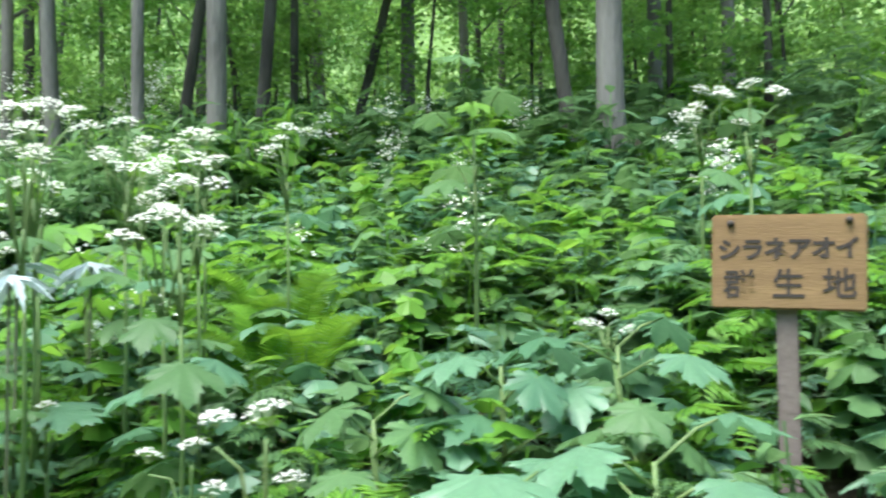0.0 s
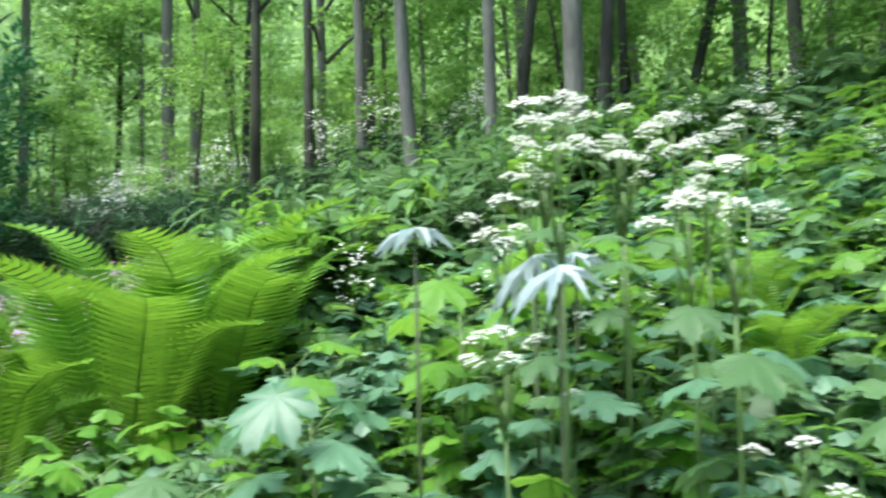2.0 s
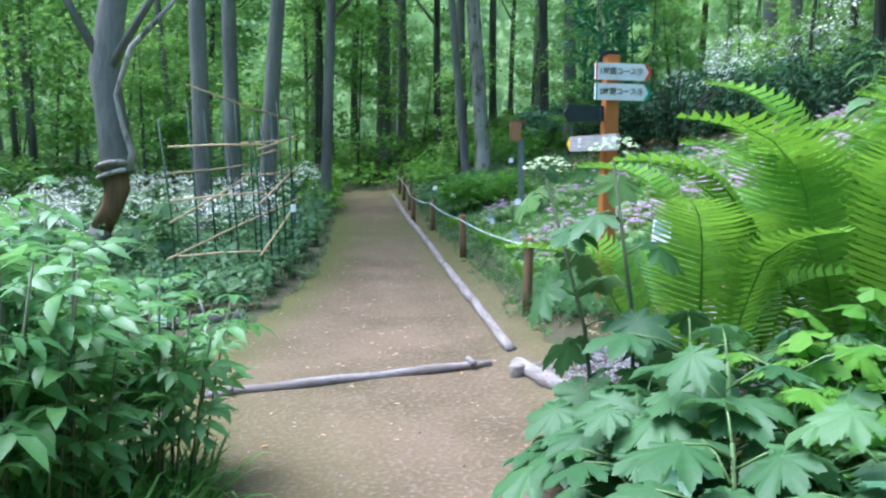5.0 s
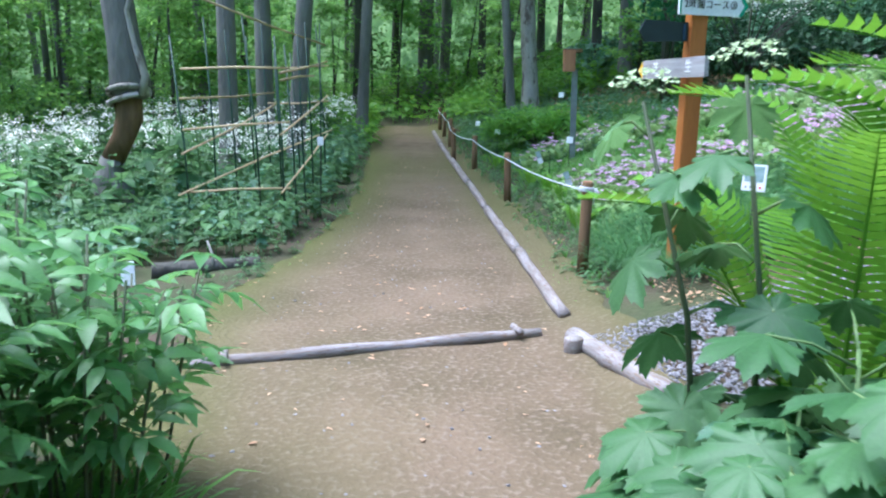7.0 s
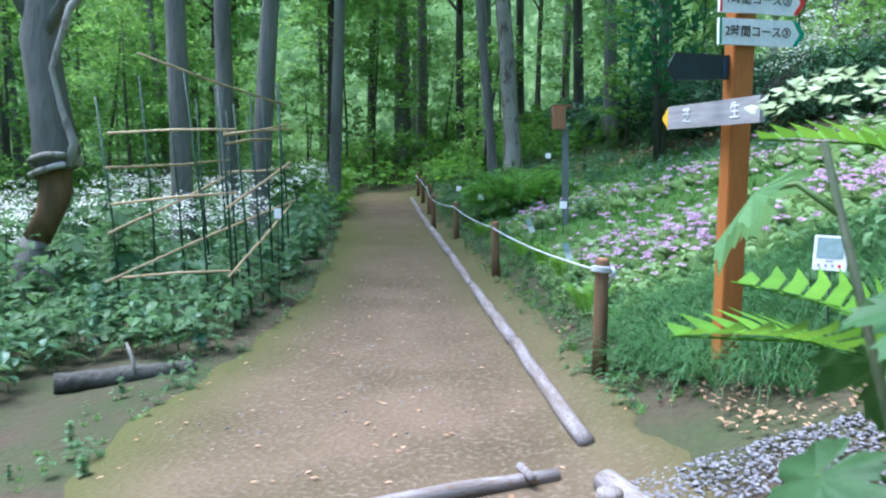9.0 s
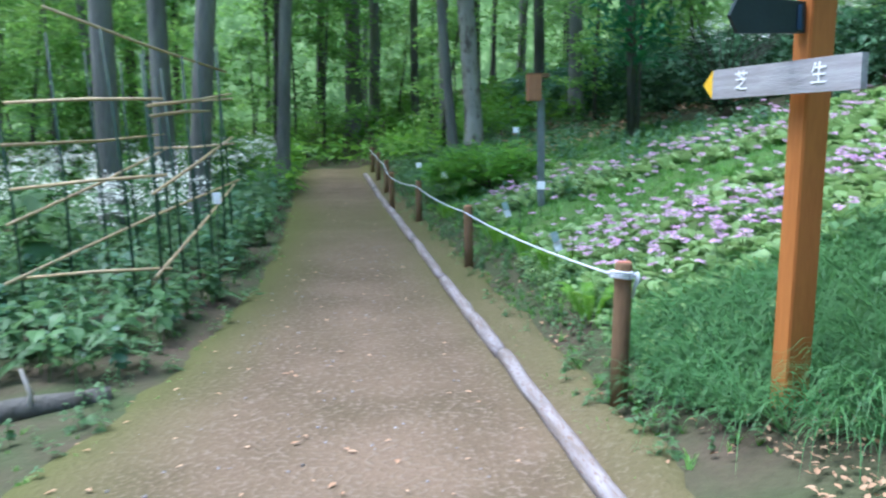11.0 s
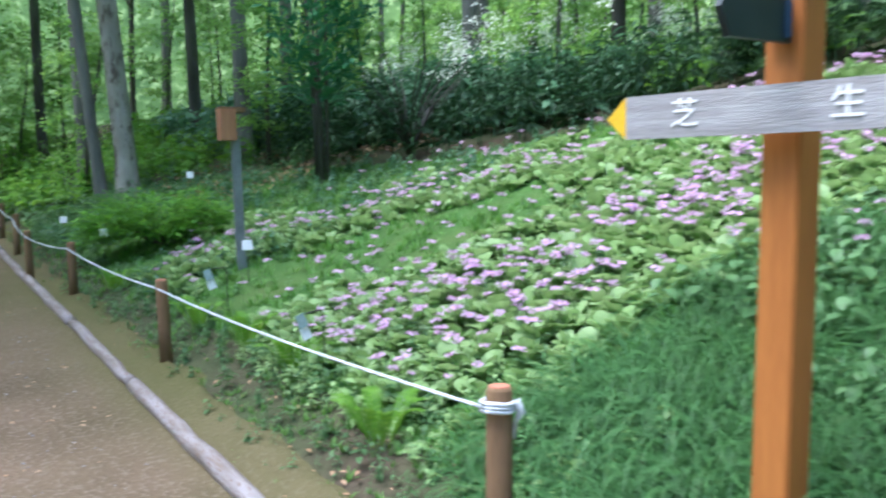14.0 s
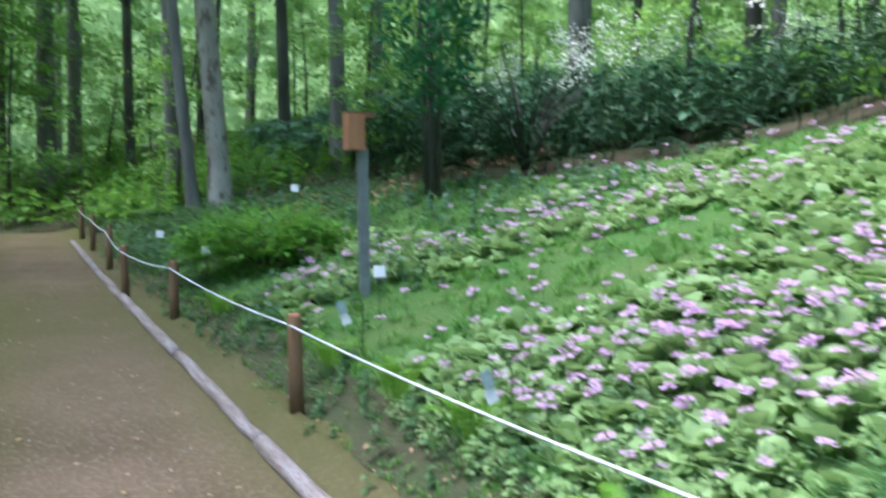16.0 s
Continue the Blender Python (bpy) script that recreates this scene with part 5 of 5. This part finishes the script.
# tall hogweed stems with big leaves close to the path
hog = thing("hogweed", "tall hogweed with big maple-like leaves and pale flower heads", "plant", pose(1.06, 4.28, ground(1.06, 4.28) - 0.02))
for k, (dx, dy, lean, top) in enumerate(((-0.05, 0.08, -0.26, 1.42), (0.07, -0.02, -0.1, 1.5))):
    base, tip = Vector((dx, dy, 0)), Vector((dx + lean, dy, top))
    mid = base.lerp(tip, 0.5) + Vector((0.05, 0, 0.03))
    st = part("stem", Geo().add(*tube([base, mid, tip], [0.012, 0.01, 0.006], 7)).mesh("stem", STEM_DARK, True), hog, "dark ribbed stem")
    part("flower_head", PALE_HEAD, st, "pale greenish flower head", Matrix.Translation(tip + Vector((0, 0, 0.06))) @ Matrix.Scale(1.7, 4))
    for q in range(7):
        t = 0.3 + 0.62 * q / 6
        p = base.lerp(mid, t * 2) if t < 0.5 else mid.lerp(tip, t * 2 - 1)
        turn = 200 + 137.5 * q + 70 * k
        e = p + Vector((math.sin(radians(turn)) * 0.2, math.cos(radians(turn)) * 0.2, 0.05)) * (1.1 - 0.5 * t)
        s_leaf = part("leaf_stalk", Geo().add(*tube([p, p.lerp(e, 0.5) + Vector((0, 0, 0.03)), e], [0.006, 0.005, 0.004], 5)).mesh("leaf_stalk", STEM, True), hog)
        part("leaf", PALM_MESH[(LEAF_DEEP if q % 3 else LEAF).name], s_leaf, "", Matrix.Translation(e) @ pose(0, 0, 0, 0, 0, -turn) @ pose(0, 0, 0, rk.uniform(-50, -12), rk.uniform(-15, 15), 0) @ Matrix.Scale(0.31 * (1.15 - 0.45 * t), 4))
# tall stalk with a bud on the bank
tall = lobed_plant(4.22, 1.08, 1.62, 0.22, 8, 302, LEAF, "tall single herb stalk with a bright leafy tip")
part("leaf", PALM_MESH[LEAF_BRIGHT.name], tall, "bright leafy tip", pose(0, 0, 1.42, -20, 0, 120) @ Matrix.Scale(0.16, 4))

# leafy many-stemmed clump across the path
CLUMP_LEAF = leaf_material("clump_leaf", (0.072, 0.195, 0.048), (0.13, 0.28, 0.08), 0.4, 0.42, 0.5)
g = Geo()
for turn, reach, off in ((0, 0.62, 0.42), (-58, 0.5, 0.36), (58, 0.5, 0.36), (-66, 0.42, 0.16), (66, 0.42, 0.16)):
    g.add(*ovate(0.46, 0.3), pose(0, off, -off * off * 0.25, -6, 0, turn) @ Matrix.Scale(reach, 4))
g.add(*tube([(0, 0, 0), (0, 0.2, 0.0), (0, 0.42, -0.045)], [0.012, 0.01, 0.008], 4, cap=False))
NARROW_MESH = g.mesh("leaf", CLUMP_LEAF, True)
for k, (cx, cy, n, hh) in enumerate(((-0.95, 3.45, 13, 1.1), (-1.25, 3.9, 12, 1.15), (-1.3, 3.15, 12, 1.15), (-0.8, 3.9, 9, 0.85), (-1.65, 3.6, 12, 1.1), (-1.45, 4.4, 10, 0.9), (-1.1, 2.9, 10, 1.0), (-1.7, 3.0, 10, 1.1), (-1.0, 3.2, 11, 1.05), (-1.45, 3.5, 12, 1.2), (-0.9, 4.3, 9, 0.8))):
    clump = thing("leafy_clump", "dense upright clump of dark stems with green pointed leaves", "plant", pose(cx - 0.12, cy, ground(cx, cy) - 0.02), "leafy clumps")
    for j in range(n):
        a, r = rk.uniform(0, 6.28), rk.uniform(0.02, 0.2)
        base = Vector((math.cos(a) * r, math.sin(a) * r, 0))
        tip = Vector((math.cos(a) * r * 2.1, math.sin(a) * r * 2.1, hh * rk.uniform(0.85, 1.3)))
        st = part("stem", Geo().add(*tube([base, base.lerp(tip, 0.5) + Vector((0, 0, 0.05)), tip], [0.007, 0.006, 0.004], 5)).mesh("stem", STEM_DARK, True), clump)
        for q in range(9):
            t = 0.38 + 0.62 * (q + 1) / 9
            part("leaf", NARROW_MESH, st, "", Matrix.Translation(base.lerp(tip, t)) @ pose(0, 0, 0, 0, 0, q * 137.5 + j * 30) @ pose(0, 0.01, 0, rk.uniform(-18, 38), rk.uniform(-25, 25), 0) @ Matrix.Scale(rk.uniform(0.16, 0.25), 4))
GRASSY = []
for k in range(3):
    g = Geo()
    for b in range(16):
        g.add(*blade(0.05, rk.uniform(0.4, 0.9)), pose(rk.uniform(-0.08, 0.08), rk.uniform(-0.08, 0.08), 0, rk.uniform(-25, 5), 0, rk.uniform(0, 360)) @ Matrix.Scale(rk.uniform(0.6, 1.0), 4))
    GRASSY.append((g.v, g.f))
beds(170, (-1.9, -0.75, 2.5, 4.2), 52, lambda x, y, g: True, (0.4, 0.65), LAWN, "long_grass", "long arching grass at the foot of the clump", "grass", GRASSY)


# ---- conifers in the garden ----
def spray(size, n, seed, flat):
    rng = random.Random(seed)
    g = Geo()
    for k in range(n):
        g.add([(0, 0, 0), (size * 0.17, size * 0.5, 0), (0, size, -size * 0.1), (-size * 0.17, size * 0.5, 0)], [(0, 1, 2, 3)], pose(0, k * size * 0.35, 0, rng.uniform(-flat, flat), 0, rng.choice((-1, 1)) * rng.uniform(25, 65)))
    return g


yew = thing("low_conifer", "low spreading light green conifer shrub", "shrub", pose(0.62, 16.7, ground(0.62, 16.7) - 0.03))
for k in range(260):
    a = rk.uniform(0, 6.28)
    r = rk.uniform(0.05, 0.8)
    if k % 20 == 0:
        part("branch", Geo().add(*tube([(0, 0, 0), (math.cos(a) * 0.35, math.sin(a) * 0.25, 0.2), (math.cos(a) * 0.6, math.sin(a) * 0.4, 0.3)], [0.02, 0.012, 0.005], 5)).mesh("branch", BARK_DARK, True), yew)
yg = Geo()
for k in range(650):
    a, r = rk.uniform(0, 6.28), 0.8 * math.sqrt(rk.random())
    z = (0.62 - 0.5 * r * r) * rk.uniform(0.25, 1.08)
    q = spray(0.1, 9, k, 25)
    yg.add(q.v, q.f, pose(math.cos(a) * r, math.sin(a) * r * 0.7, z, rk.uniform(-5, 25), 0, math.degrees(a) - 90 + rk.uniform(-40, 40)) @ Matrix.Scale(rk.uniform(0.8, 1.3), 4))
tagged(part("foliage", yg.mesh("foliage", NEEDLE), yew), kind="stuff")

upright = thing("upright_conifer", "dark upright conifer with thin stems and sparse foliage", "conifer", pose(3.04, 17.85, ground(3.04, 17.85) - 0.05))
for k in range(4):
    dx, dy = rk.uniform(-0.12, 0.12), rk.uniform(-0.12, 0.12)
    part("stem", Geo().add(*tube([(dx, dy, 0), (dx * 1.5, dy, 1.5), (dx * 3, dy * 2, 4.2)], [0.035, 0.028, 0.012], 7)).mesh("stem", BARK_DARK, True), upright)
jg = Geo()
for k in range(190):
    z = 1.1 + 3.6 * rk.random()
    w = 0.18 + 0.42 * min(1, (z - 1.0) / 1.8)
    a, r = rk.uniform(0, 6.28), w * math.sqrt(rk.random())
    q = spray(0.17, 9, k, 50)
    jg.add(q.v, q.f, pose(math.cos(a) * r, math.sin(a) * r, z, rk.uniform(15, 75), rk.uniform(-30, 30), math.degrees(a) - 90) @ Matrix.Scale(rk.uniform(0.9, 1.6), 4))
tagged(part("foliage", jg.mesh("foliage", JUNIPER), upright), kind="stuff")
twiggy = thing("twiggy_shrub", "bare twiggy shrub with arching dark branches", "shrub", pose(4.5, 18.1, ground(4.5, 18.1) - 0.05))
for k in range(20):
    a = rk.uniform(0, 6.28)
    l = rk.uniform(0.6, 1.3)
    part("branch", Geo().add(*tube([(0, 0, 0), (math.cos(a) * l * 0.4, math.sin(a) * l * 0.4, l * 0.8), (math.cos(a) * l, math.sin(a) * l, l * 1.35)], [0.022, 0.016, 0.006], 5)).mesh("branch", BARK_DARK, True), twiggy)
